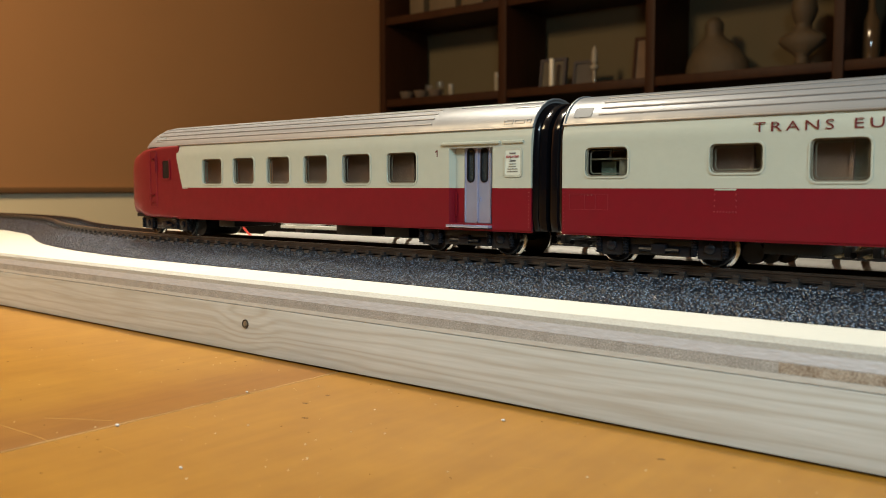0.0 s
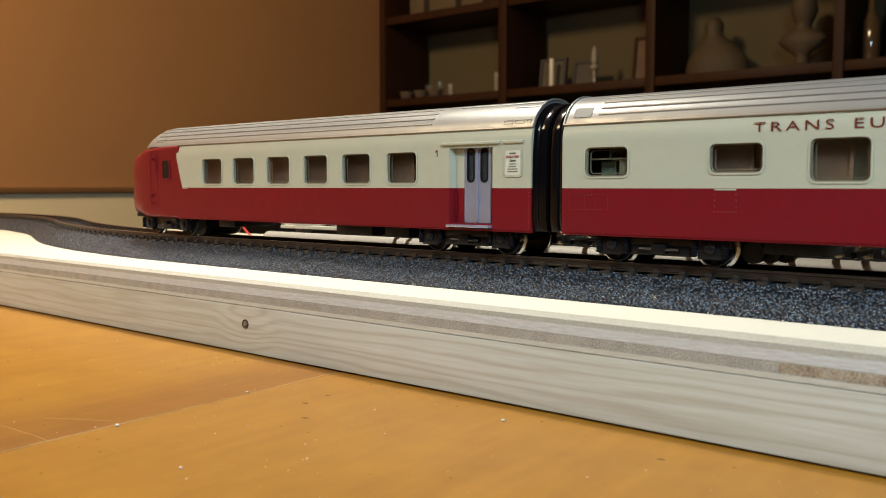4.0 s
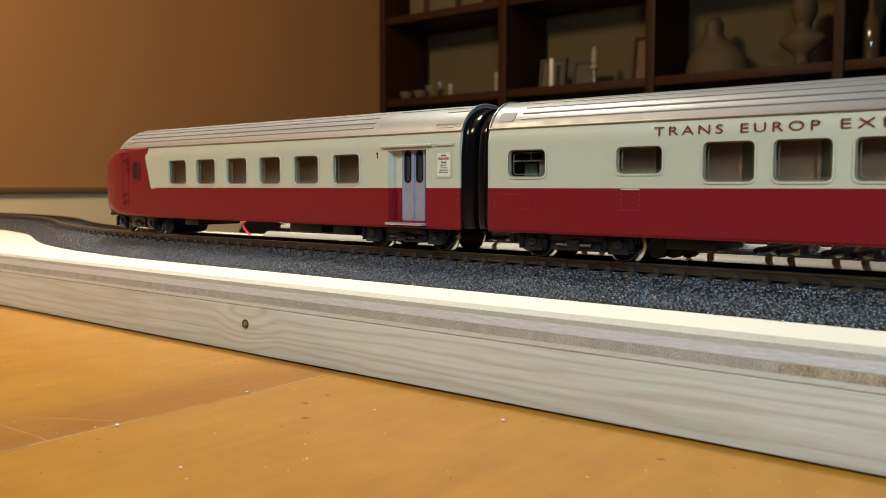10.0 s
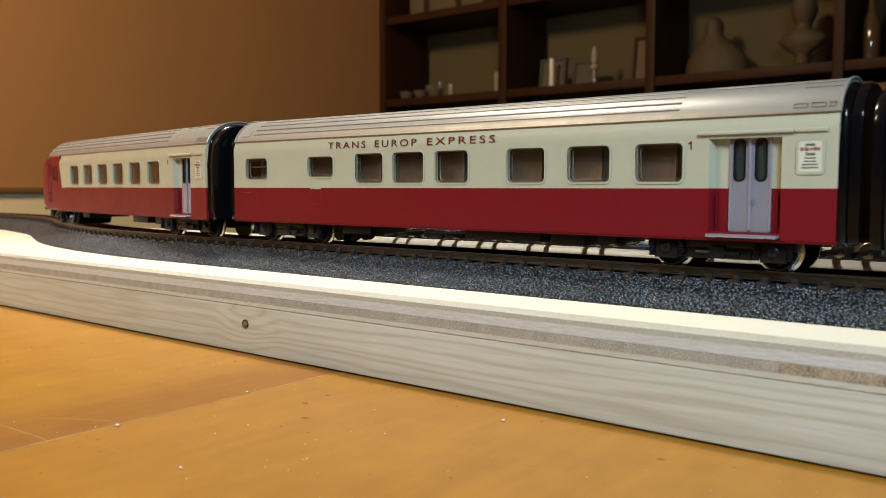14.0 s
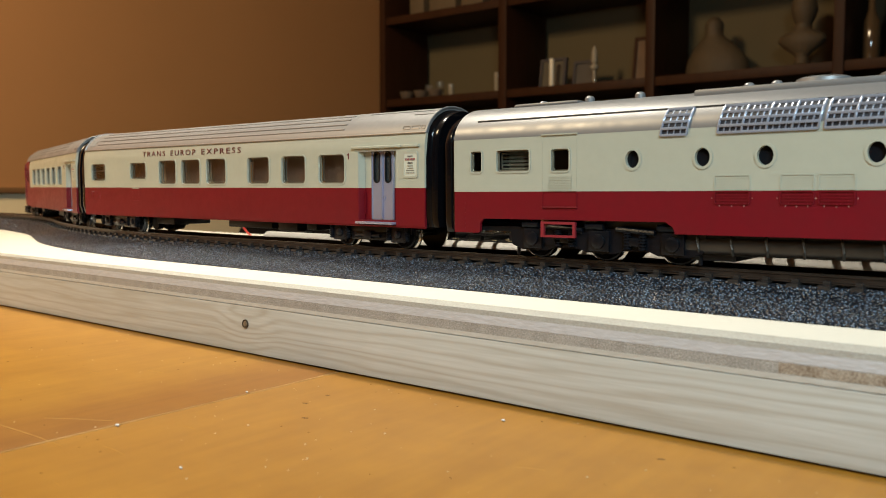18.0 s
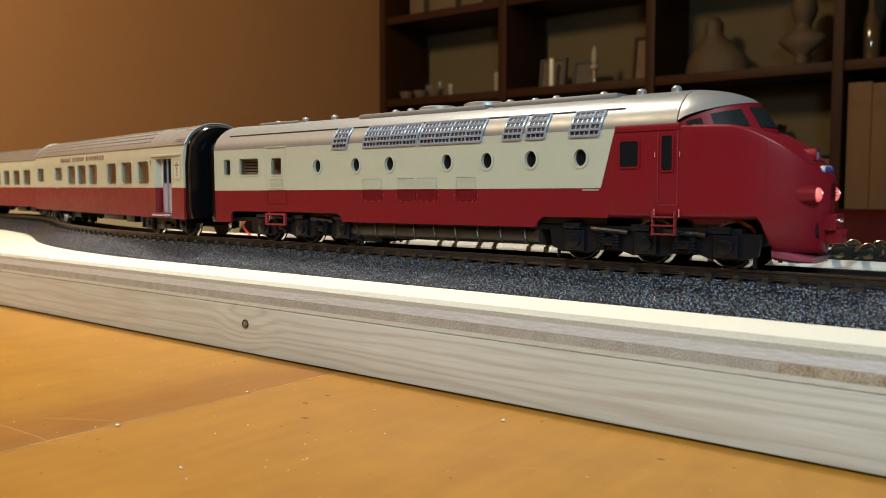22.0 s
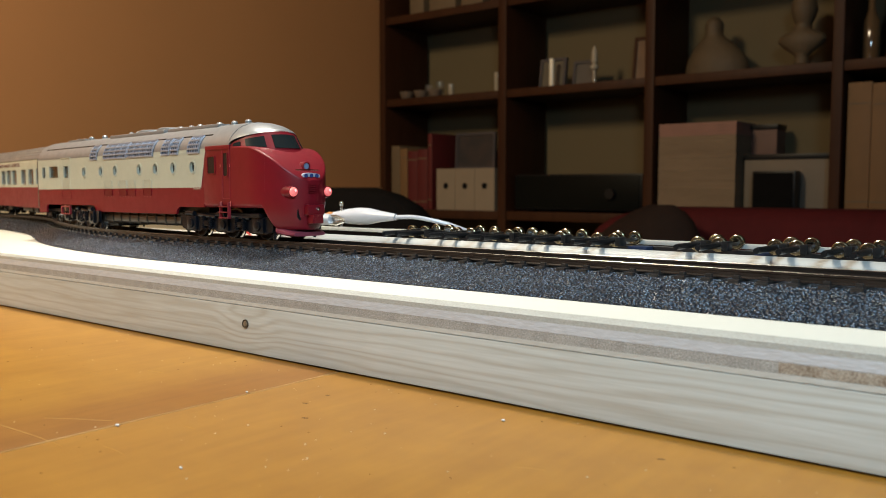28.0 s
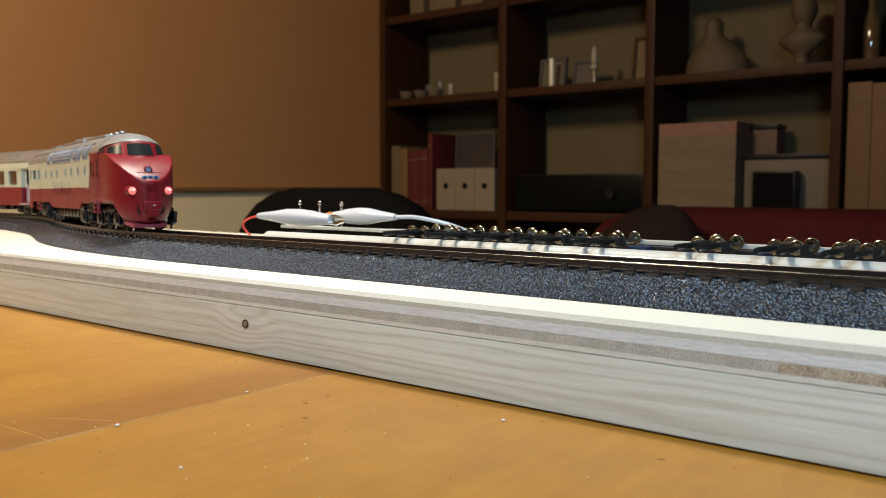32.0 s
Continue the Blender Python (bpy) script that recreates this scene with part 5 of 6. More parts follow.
        rod(bm, (x, -W - 0.0005, 0.0138), (x, -W - 0.0005, 0.0160), 0.00018, 8)
    part("handrail", bm, mat("rail_pink", (0.5, 0.16, 0.13), 0.35), c)
    part("label_strip", boxes((0.0535, 0.0590, -W - 0.0002, -W + 0.0002, 0.0213, 0.0216)), CREAM, c)
    # lamps, horn, badge, grille and plough
    for s in (-1, 1):
        bm = bmesh.new()
        rings = [(0.1090, 0.0030), (0.1140, 0.0027), (0.1169, 0.0024), (0.1178, 0.0022)]
        lathe(bm, [(a, r) for a, r in rings], "x", 22, (0, s * 0.0087, 0.0199))
        l = part("headlamp", bm, RED, c, "red headlamp housing with a lit lens")
        bm = bmesh.new()
        lathe(bm, [(0.1175, 0.0020), (0.1183, 0.0018), (0.1188, 0.0012), (0.1190, 0.00001)], "x", 18, (0, s * 0.0087, 0.0199))
        part("lamp_lens", bm, LAMPON, l, "glowing lamp lens")
        bm = bmesh.new()
        lathe(bm, [(0.1188, 0.0007), (0.1192, 0.00001)], "x", 12, (0, s * 0.0087 + 0.0003, 0.0203))
        part("lamp_core", bm, LAMPW, l)
    bm = bmesh.new()
    lathe(bm, [(0.1069, 0.0016), (0.1137, 0.0020), (0.1147, 0.0019), (0.1149, 0.0015), (0.1145, 0.0014)], "x", 20, (0.0006, 0, 0.0303))
    t = part("top_lamp", bm, RED, c)
    bm = bmesh.new()
    lathe(bm, [(0.1143, 0.0015), (0.1148, 0.0011), (0.1150, 0.00001)], "x", 16, (0.0006, 0, 0.0303))
    part("lamp_lens", bm, LENS, t)
    part("trim_wing", boxes((0.1137, 0.1157, -0.0058, 0.0058, 0.0286, 0.0290), bevel=0.0001), CHROME, c)
    b = part("badge", hull([(0.1154, 0.0046, 0.0249, 0.0277, 2.6), (0.1183, 0.0044, 0.0251, 0.0275, 2.6)], 24), mat_plate, c, "chrome badge with three blue discs")
    for k in (-1, 0, 1):
        bm = bmesh.new()
        lathe(bm, [(0.1181, 0.0009), (0.1186, 0.0008), (0.1186, 0.00001)], "x", 16, (0, k * 0.0027, 0.0264))
        part("badge_disc", bm, mat_badge, b)
    bm = bmesh.new()
    for k in range(5):
        box(bm, 0.1181, 0.1198, -0.0027, 0.0027, 0.0195 + k * 0.0008, 0.0198 + k * 0.0008)
    part("nose_grille", bm, RED, c)
    part("coupler", boxes((0.1174, 0.1214, -0.0042, 0.0042, 0.0105, 0.0148), (0.1184, 0.1224, -0.0028, 0.0028, 0.0070, 0.0108), bevel=0.0005), RED, c)
    bm = bmesh.new()
    lathe(bm, [(0.1214, 0.0007), (0.1221, 0.0006), (0.1222, 0.00001)], "x", 10, (0, 0.0005, 0.0130))
    part("coupler_pin", bm, CHROME, c)
    bm = bmesh.new()
    for k in range(5):
        rod(bm, (0.1225, -0.0022 + k * 0.0011, 0.0108), (0.1219, -0.0024 + k * 0.0012, 0.0076), 0.0003, 6)
    part("hose", bm, RED, c)
    # Plough red is shifted to lavender to paint in a blue reflection.
    part("plough", hull([(0.1069, 0.0100, 0.0022, 0.0062, 4), (0.1129, 0.0090, 0.0016, 0.0044, 4), (0.1167, 0.0078, 0.0018, 0.0034, 4)], 24), mat("plough_red_reflection", (0.18, 0.035, 0.055), 0.3), c)
    bm = bmesh.new()
    rings = [[(x0 + q, y, z) for y, z in end_profile("power", 0.985)] for q in (0.0001, 0.0012)]
    ring_loft(bm, rings)
    part("end_wall", bm, DARK, c)
    gangway(c, x0, -1, "power")
    bogie_power(c, -0.073, "p", -1)
    bogie_power(c, 0.073, "p", 1)
    return c


def nose_width(x):
    """Half width of the nose: flat flanks, then an ellipse round the front."""
    u = min(0.999, max(0.0, (x - 0.0962) / 0.0235))
    return max(0.0012, W * (1 - u ** 2.1) ** 0.5 - (0.0001 if x < 0.0619 else 0.0))


def nose_top(x):
    """Height of the shield that slopes from the windscreens to the lamps."""
    if x < 0.096:
        return 0.0397 - 0.0010 * max(0.0, x - 0.075) / 0.021
    return 0.0387 - 0.0142 * ((x - 0.096) / 0.0237) ** 1.9


def nose_ring(x):
    """Section of the nose: creased at the upper edge, rounded at the foot."""
    w, top = nose_width(x), nose_top(x)
    low = 0.0133 if x < 0.1052 else max(0.0044, 0.0133 - 0.0089 * ((x - 0.1052) / 0.0038) ** 0.7)
    rt, rb = min(0.0008, w * 0.5), min(0.0018, w * 0.5)
    sag = 0.0005 * min(1.0, max(0.0, (x - 0.096) / 0.01))
    out = []
    for cy, cz, r, a0, n in ((w - rt, top - rt - sag, rt, 0, 6), (-w + rt, top - rt - sag, rt, 90, 6), (-w + rb, low + rb, rb, 180, 7), (w - rb, low + rb, rb, 270, 7)):
        if a0 == 90:
            out += [(x, k * (w - rt), top - sag * k * k) for k in (0.66, 0.33, 0.0, -0.33, -0.66)]
        if a0 in (180, 0):
            side = -1 if a0 == 180 else 1
            if side > 0:
                out += [(x, w, low + rb + (top - rt - sag - low - rb) * k) for k in (0.12, 0.25, 0.37, 0.5, 0.62, 0.75, 0.88)]
            else:
                out += [(x, -w, low + rb + (top - rt - sag - low - rb) * k) for k in (0.88, 0.75, 0.62, 0.5, 0.37, 0.25, 0.12)]
        out += [(x, cy + r * math.cos(radians(a0 + 90 * k / (n - 1))), cz + r * math.sin(radians(a0 + 90 * k / (n - 1)))) for k in range(n)]
    return out


mat_strap = mat("worn_strap", (0.045, 0.038, 0.030), 0.35, 0.3)
mat_badge = mat("badge_blue", (0.03, 0.05, 0.16), 0.2)


mat_plate = mat("badge_silver", (0.42, 0.46, 0.55), 0.35, 0.4)


def cab_glazing(phi, k, out=0.0):
    """Raked band round the cab front: phi from the near side (-90) past the front (0) to the far side, k from its foot to the brow."""
    c, s = math.cos(radians(phi)), math.sin(radians(phi))
    c = max(0.0, c)
    foot = Vector((0.0830 + 0.0222 * c, 0.0157 * s, 0.0387 - 0.0023 * c))
    top = Vector((0.0830 + 0.0163 * c, (0.0157 - 0.0022 * c ** 0.8) * s, 0.0394 + 0.0061 * c ** 0.72))
    p = foot.lerp(top, k)
    return p + Vector((c, s, 0.25)) * out


def band(p0, p1, k0, k1, out, thick=0.0005, n=24, m=6):
    """A sheet on the band; k0 and k1 are functions of phi."""
    bm = bmesh.new()
    rings = []
    for p in frange(p0, p1, n):
        ks = frange(k0(p), k1(p), m)
        rings.append([cab_glazing(p, k, out) for k in ks] + [cab_glazing(p, k, out - thick) for k in ks[::-1]])
    ring_loft(bm, rings)
    return bm


def dome():
    """Silver cab roof from the brow to the ridge."""
    bm = bmesh.new()
    rings = []
    half = roof_profile("power")[2:]
    prof = []
    for (y0, z0), (y1, z1) in zip(half, half[1:]):
        prof += [(y0, z0), ((y0 + y1) / 2, (z0 + z1) / 2 + 0.0001)]
    prof.append(half[-1])
    for y, z in prof:
        c, u = y / prof[0][0], (z - prof[0][1]) / (prof[-1][1] - prof[0][1])
        ring = []
        for p in frange(-90, 90, 41):
            b = cab_glazing(p, 1.0, 0.00030)
            e = max(0.0, math.cos(radians(p)))
            low = b.z - 0.0004 + 0.0014 * (1 - e)
            ring.append((0.0822 + (b.x - 0.0822) * (c ** (1.0 + 0.25 * e)), b.y * 1.005 * c, low + (0.0500 - low) * u))
        rings.append(ring)
    ring_loft(bm, rings, closed=False, caps=False)
    return bm


def cab_top(c):
    part("cab_frame", band(-90, 90, lambda p: -0.45, lambda p: 1.0, 0.0, n=60), RED, c)
    part("cab_roof", dome(), SILVER, c, "silver domed cab roof")
    for s in (-1, 1):
        for a, b in ((-83, -71), (-63, -35)):
            p0, p1 = (a, b) if s < 0 else (-b, -a)
            part("side_windscreen", band(p0, p1, lambda p: 0.20 if abs(p) < 70 else 0.26, lambda p: 0.80 if abs(p) < 70 else 0.70, 0.0003, n=12), SCREEN, c)
    part("windscreen", band(-24, 24, lambda p: 0.18, lambda p: 0.82, 0.0003, n=20), SCREEN, c, "dark raked windscreen")
    for s in (-1, 1):
        bm = bmesh.new()
        prof = [(0.0163, 0.0380), (0.0164, 0.0392), (0.0162, 0.0398), (0.0150, 0.0400), (0.0150, 0.0380)]
        ring_loft(bm, [[(x, s * y, z) for y, z in prof] for x in (0.0641, 0.0835)])
        part("cab_eave", bm, RED, c)



CARS = {"c1": (control_coach(), -0.2583, 0.0877), "c2": (middle_coach(), -0.0130, 0.0880), "p": (power_car(), 0.2437, 0.0730)}


# ---- roller test stand behind the track ----
TUBEM = mat("matt_aluminium_tube", (0.36, 0.36, 0.345), 0.55, 0.1, var=0.12, vscale=120, bump=0.1, bscale=500)
BEAR = mat("bearing_brass", (0.42, 0.36, 0.24), 0.25, 1.0, var=0.3, vscale=400)
CLAMP = mat("black_clamp", (0.010, 0.010, 0.011), 0.32, var=0.3, vscale=300)
BLUEP = mat("blue_plastic", (0.010, 0.020, 0.055), 0.4)


def roller_stand():
    t = empty("roller_test_stand", (0, 0, BT), "roller test stand with light tubes and black roller arms", "test stand")
    for y, x0, r in ((0.2872, -0.348, 0.0047),):
        bm = bmesh.new()
        lathe(bm, [(x0, 0.0001), (x0, r * 0.9), (x0 + 0.0006, r), (0.30, r), (0.30, 0.0001)], "x", 24, (0, y, r))
        part("tube", bm, TUBEM, t, "light aluminium tube")
    part("bar", boxes((-0.372, 0.30, 0.3160, 0.3225, 0.0092, 0.0109), bevel=0.0003), TUBEM, t, "flat aluminium bar")
    for x in (-0.36, -0.20, -0.03, 0.25):
        part("bar_foot", boxes((x, x + 0.008, 0.3165, 0.3220, 0.0, 0.0093), bevel=0.0002), CLAMP, t)
    part("carrier_rail", boxes((-0.262, 0.30, 0.3105, 0.3150, 0.0, 0.0090), (-0.262, 0.30, 0.2960, 0.3105, 0.0, 0.0060), bevel=0.0003), CLAMP, t, "black carrier rail")
    xs = (-0.2564, -0.2486, -0.2302, -0.2220, -0.2093, -0.2015, -0.1847, -0.1765, -0.1595, -0.1522, -0.1185, -0.1107, -0.0910, -0.0839, -0.0702, -0.0617, -0.030, -0.022)
    for k, x in enumerate(xs):
        bm = bmesh.new()
        rod(bm, (x, 0.2772, 0.0117), (x, 0.2800, 0.0117), 0.0010, 10, 0.0012)
        rod(bm, (x, 0.2800, 0.0117), (x, 0.3020, 0.0117), 0.0011, 10)
        rod(bm, (x, 0.3020, 0.0117), (x, 0.3190, 0.0108), 0.0007, 10)
        a = part("roller_arm", bm, CLAMP, t, "black roller arm")
        for y in (0.2975, 0.3155):
            bm = bmesh.new()
            lathe(bm, [(y - 0.0013, 0.0015), (y - 0.0013, 0.0025), (y - 0.0010, 0.0028), (y + 0.0010, 0.0028), (y + 0.0013, 0.0025), (y + 0.0013, 0.0015)], "y", 22, (x, 0, 0.0118))
            part("bearing", bm, BEAR, a, "brass ball bearing")
            bm = bmesh.new()
            lathe(bm, [(y - 0.0016, 0.00001), (y - 0.0016, 0.0015), (y + 0.0016, 0.0015), (y + 0.0016, 0.00001)], "y", 12, (x, 0, 0.0118))
            part("bearing_hub", bm, CHROME, a)
        bm = boxes((x + 0.0018, x + 0.0042, 0.2940, 0.2990, 0.0098, 0.0132), bevel=0.0003)
        part("arm_block", bm, CLAMP, a)
    part("contact_block", boxes((-0.150, -0.142, 0.304, 0.3101, 0.0062, 0.0092), bevel=0.0002), BLUEP, t)
    part("contact_block", boxes((-0.1005, -0.094, 0.304, 0.3101, 0.0062, 0.0092), bevel=0.0002), BLUEP, t)
    for x in (-0.3598, -0.3436, -0.3265):
        bm = bmesh.new()
        lathe(bm, [(0.0108, 0.00075), (0.0224, 0.0007), (0.0226, 0.0011), (0.0236, 0.0013), (0.0246, 0.0010), (0.0250, 0.00001)], "z", 14, (x, 0.3200, 0))
        part("terminal_post", bm, CHROME, t, "small steel terminal post")
    return t


roller_stand()
CLIPW = mat("white_vinyl", (0.37, 0.38, 0.42), 0.26, var=0.05, vscale=200)


def clip(name, a, b, label, wire_pts, wire_mat, wire_r=0.0011):
    """A vinyl-sleeved alligator clip from its cable end a to its jaw b, with its wire."""
    c = empty(name, (0, 0, 0), label, "cable clip", "alligator clips")
    a, b = Vector(a), Vector(b)
    prof = ((0.0, 0.0016), (0.08, 0.0021), (0.25, 0.0030), (0.42, 0.0043), (0.58, 0.0046), (0.74, 0.0041), (0.9, 0.0031), (1.0, 0.0026))
    bm = bmesh.new()
    tube(bm, [a.lerp(b, s) + Vector((0, 0, 0.0004 * math.sin(s * 3.1))) for s, r in prof], [r for s, r in prof], 18)
    part("sleeve", bm, CLIPW, c, "white vinyl sleeve")
    d = (b - a).normalized()
    j = bmesh.new()
    for s in (-1, 1):
        p0, p1 = b - d * 0.003, b + d * 0.009
        tube(j, [p0 + Vector((0, 0, s * 0.0014)), b + d * 0.004 + Vector((0, 0, s * 0.0017)), p1 + Vector((0, 0, s * 0.0004))], [0.0011, 0.0011, 0.0007], 8)
    part("jaw", j, CHROME, c, "steel jaw")
    bm = bmesh.new()
    tube(bm, spline(wire_pts, 10), wire_r, 10)
    part("wire", bm, wire_mat, c)
    return c


WIRER = mat("red_cable", (0.50, 0.05, 0.04), 0.38)
clip("alligator_clip", (-0.3715, 0.300, 0.0430), (-0.3170, 0.303, 0.0420), "white vinyl alligator clip on a red cable", [(-0.3715, 0.300, 0.0430), (-0.3810, 0.3005, 0.0412), (-0.3865, 0.301, 0.0385), (-0.3850, 0.301, 0.0350), (-0.3770, 0.300, 0.0310), (-0.3640, 0.3000, 0.0278), (-0.3560, 0.300, 0.0273)], WIRER, 0.0006)
clip("alligator_clip", (-0.2890, 0.322, 0.0435), (-0.3330, 0.321, 0.0428), "white vinyl alligator clip on a white cable", [(-0.2890, 0.322, 0.0435), (-0.2780, 0.326, 0.0434), (-0.2650, 0.335, 0.0400), (-0.2560, 0.345, 0.0350), (-0.2450, 0.356, 0.0285), (-0.2200, 0.366, 0.0277)], CLIPW)


# ---- chairs beyond the table ----
BLACKF = mat("black_upholstery", (0.006, 0.0055, 0.0055), 0.9, spec=0.05, var=0.3, vscale=60, bump=0.2, bscale=400)
REDF = mat("red_upholstery", (0.056, 0.005, 0.006), 0.8, spec=0.2, var=0.25, vscale=60, bump=0.2, bscale=500)
DARKF = mat("dark_brown_cushion", (0.014, 0.007, 0.005), 0.8, spec=0.2, var=0.3, vscale=60, bump=0.2, bscale=400)


def cushion(bm, cx, cy, cz, hx, hy, hz, e=3.0, n=28, m=14):
    """A pillow-like superellipsoid."""
    pw = lambda v, p: math.copysign(abs(v) ** p, v)
    rings = []
    for i in range(1, m):
        a = -math.pi / 2 + math.pi * i / m
        ring = []
        for k in range(n):
            b = 2 * math.pi * k / n
            ring.append((cx + hx * pw(math.cos(a), 2 / e) * pw(math.cos(b), 2 / e), cy + hy * pw(math.cos(a), 2 / e) * pw(math.sin(b), 2 / e), cz + hz * pw(math.sin(a), 2 / e)))
        rings.append(ring)
    ring_loft(bm, rings)


def chair(name, label, x, y, w, top, m, back_e=2.6):
    c = empty(name, (x, y, FLOOR), label, "chair")
    t = top - FLOOR
    bm = bmesh.new()
    cushion(bm, 0, 0, t - 0.20, w / 2, 0.055, 0.20, back_e)
    part("backrest", bm, m, c)
    bm = bmesh.new()
    cushion(bm, 0, -0.20, 0.42, w / 2, 0.22, 0.05, 4)
    part("seat", bm, m, c)
    for a in (-1, 1):
        for b in (-0.36, -0.02):
            bm = bmesh.new()
            rod(bm, (a * (w / 2 - 0.05), b, 0), (a * (w / 2 - 0.06), b, 0.39), 0.014, 12, 0.02)
            part("leg", bm, SHELFW, c)
    return c


def sofa():
    s = empty("sofa", (-0.06, 1.35, FLOOR), "dark red upholstered sofa with one brown cushion before the bookcase", "sofa")
    t = 0.025 - FLOOR
    for k in range(2):
        bm = bmesh.new()
        cushion(bm, -0.36 + 0.72 * k, 0.10, t - 0.23, 0.372, 0.085, 0.23, 5)
        part("back_cushion", bm, REDF, s)
    for k in range(2):
        bm = bmesh.new()
        cushion(bm, -0.36 + 0.72 * k, -0.28, 0.38, 0.36, 0.30, 0.07, 5)
        part("seat_cushion", bm, REDF, s)
    bm = bmesh.new()
    box(bm, -0.74, 0.74, -0.55, 0.16, 0.06, 0.31, 0.02)
    part("base", bm, REDF, s)
    bm = bmesh.new()
    cushion(bm, 0, 0, 0, 0.115, 0.045, 0.130, 1.8)
    for v in bm.verts:
        v.co.x += 0.42 * v.co.z
    bmesh.ops.translate(bm, vec=(-0.575, -0.05, t - 0.122), verts=bm.verts)
    part("brown_pillow", bm, DARKF, s, "dark brown pillow")
    return s


chair("office_chair", "black upholstered chair with a rounded back, behind the table", -0.936, 0.90, 0.46, 0.061, BLACKF, 3.0)
sofa()


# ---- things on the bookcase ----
# Item colours are darkened to stand for the dim light on the shelves.
CARD = mat("dimmed_white_card", (0.20, 0.155, 0.108), 0.7, var=0.08, vscale=30)
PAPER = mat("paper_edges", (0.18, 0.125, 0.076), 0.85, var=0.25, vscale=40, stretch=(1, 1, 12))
TAN = mat("tan_book_cloth", (0.145, 0.075, 0.027), 0.7, var=0.15, vscale=40)
REDB = mat("red_book_cloth", (0.08, 0.006, 0.006), 0.6, var=0.2, vscale=40)
BEIGEB = mat("beige_book_cloth", (0.115, 0.076, 0.040), 0.7, var=0.15, vscale=40)
DARKB = mat("dark_print_cover", (0.030, 0.032, 0.038), 0.45, var=0.5, vscale=25, second=(0.07, 0.05, 0.05))
PLASTER = mat("dimmed_plaster", (0.082, 0.055, 0.028), 0.7, var=0.2, vscale=30, bump=0.1, bscale=80)
CLEAR = mat("clear_glass", (0.75, 0.72, 0.66), 0.05, trans=0.92, ior=1.45)
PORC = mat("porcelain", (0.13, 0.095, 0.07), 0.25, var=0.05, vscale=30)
SHELF_HI, SHELF_LO, SHELF_TOP = 0.301, -0.003, 0.526


def book(x0, x1, y0, z0, h, d, m, label):
    b = empty("book", (x0, y0, z0), label, "book", "books on the bookcase")
    w = x1 - x0
    for x in (0, w - 0.003):
        part("cover", boxes((x, x + 0.003, 0.0031, d, 0, h), bevel=0.0008), m, b)
    part("spine", boxes((0, w, 0, 0.003, 0, h), bevel=0.0008), m, b)
    part("pages", boxes((0.0032, w - 0.0032, 0.0032, d - 0.003, 0.003, h - 0.004)), PAPER, b)
    for z in (0.12, 0.84):
        part("spine_band", boxes((0.001, w - 0.001, -0.0006, 0.0008, h * z, h * z + 0.003)), BEIGEB, b)
    return b


YB = YS + 0.02
for x0, x1, h, m, l in ((-1.604, -1.573, 0.176, BEIGEB, "upright beige cloth-bound book"), (-1.572, -1.545, 0.168, TAN, "upright tan cloth-bound book"), (-1.543, -1.508, 0.160, REDB, "upright dark red book"),
                        (-1.507, -1.472, 0.164, REDB, "upright dark red book"), (-1.470, -1.456, 0.206, REDB, "tall thin dark red book")):
    book(x0, x1, YB, SHELF_LO, h, 0.13, m, l)
for x0, x1, h in ((-0.414, -0.372, 0.262), (-0.371, -0.338, 0.258), (-0.337, -0.300, 0.262), (-0.299, -0.250, 0.255)):
    book(x0, x1, YB, SHELF_LO, h, 0.14, TAN, "tall tan cloth-bound book")


def file_box(x0, x1, y0, z0, h):
    f = empty("file_box", (x0, y0, z0), "white card file box with a round finger hole", "file box", "file boxes on the bookcase")
    w = x1 - x0
    bm = bmesh.new()
    plate(bm, rrect(0, w, 0, h, 0.001), [oval(w / 2, h * 0.58, 0.0085, 0.0085)], lambda x, z: (x, 0, z), lambda x, z: (x, 0.002, z))
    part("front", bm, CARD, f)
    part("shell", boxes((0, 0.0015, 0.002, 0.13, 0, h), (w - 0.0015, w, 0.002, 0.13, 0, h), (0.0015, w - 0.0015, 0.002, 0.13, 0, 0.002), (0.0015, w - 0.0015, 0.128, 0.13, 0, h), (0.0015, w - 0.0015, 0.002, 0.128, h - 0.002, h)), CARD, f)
    part("hole_back", boxes((w / 2 - 0.012, w / 2 + 0.012, 0.006, 0.008, h * 0.42, h * 0.75)), DARK, f)


for k in range(3):
    file_box(-1.440 + 0.0640 * k, -1.440 + 0.0640 * k + 0.0630, YB, SHELF_LO, 0.110)


def framed(name, x0, x1, y, z, h, m_frame, m_face, label, lean=8):
    """A leaning frame with its picture and back strut."""
    f = empty(name, ((x0 + x1) / 2, y, z), label, "picture frame")
    f.matrix_world = Matrix.Translation(((x0 + x1) / 2, y, z)) @ pose(0, 0, 0, -lean, 0, 0)
    w = (x1 - x0) / 2
    bm = bmesh.new()
    plate(bm, rrect(-w, w, 0, h, 0.001), [rrect(-w + 0.007, w - 0.007, 0.007, h - 0.007, 0.0005)], lambda x, zz: (x, 0, zz), lambda x, zz: (x, 0.010, zz))
    part("frame", bm, m_frame, f)
    part("picture", boxes((-w + 0.006, w - 0.006, 0.004, 0.006, 0.006, h - 0.006)), m_face, f)
    part("back_strut", boxes((-0.01, 0.01, 0.0102, 0.03, 0.0, h * 0.5)), DARK, f)
    return f


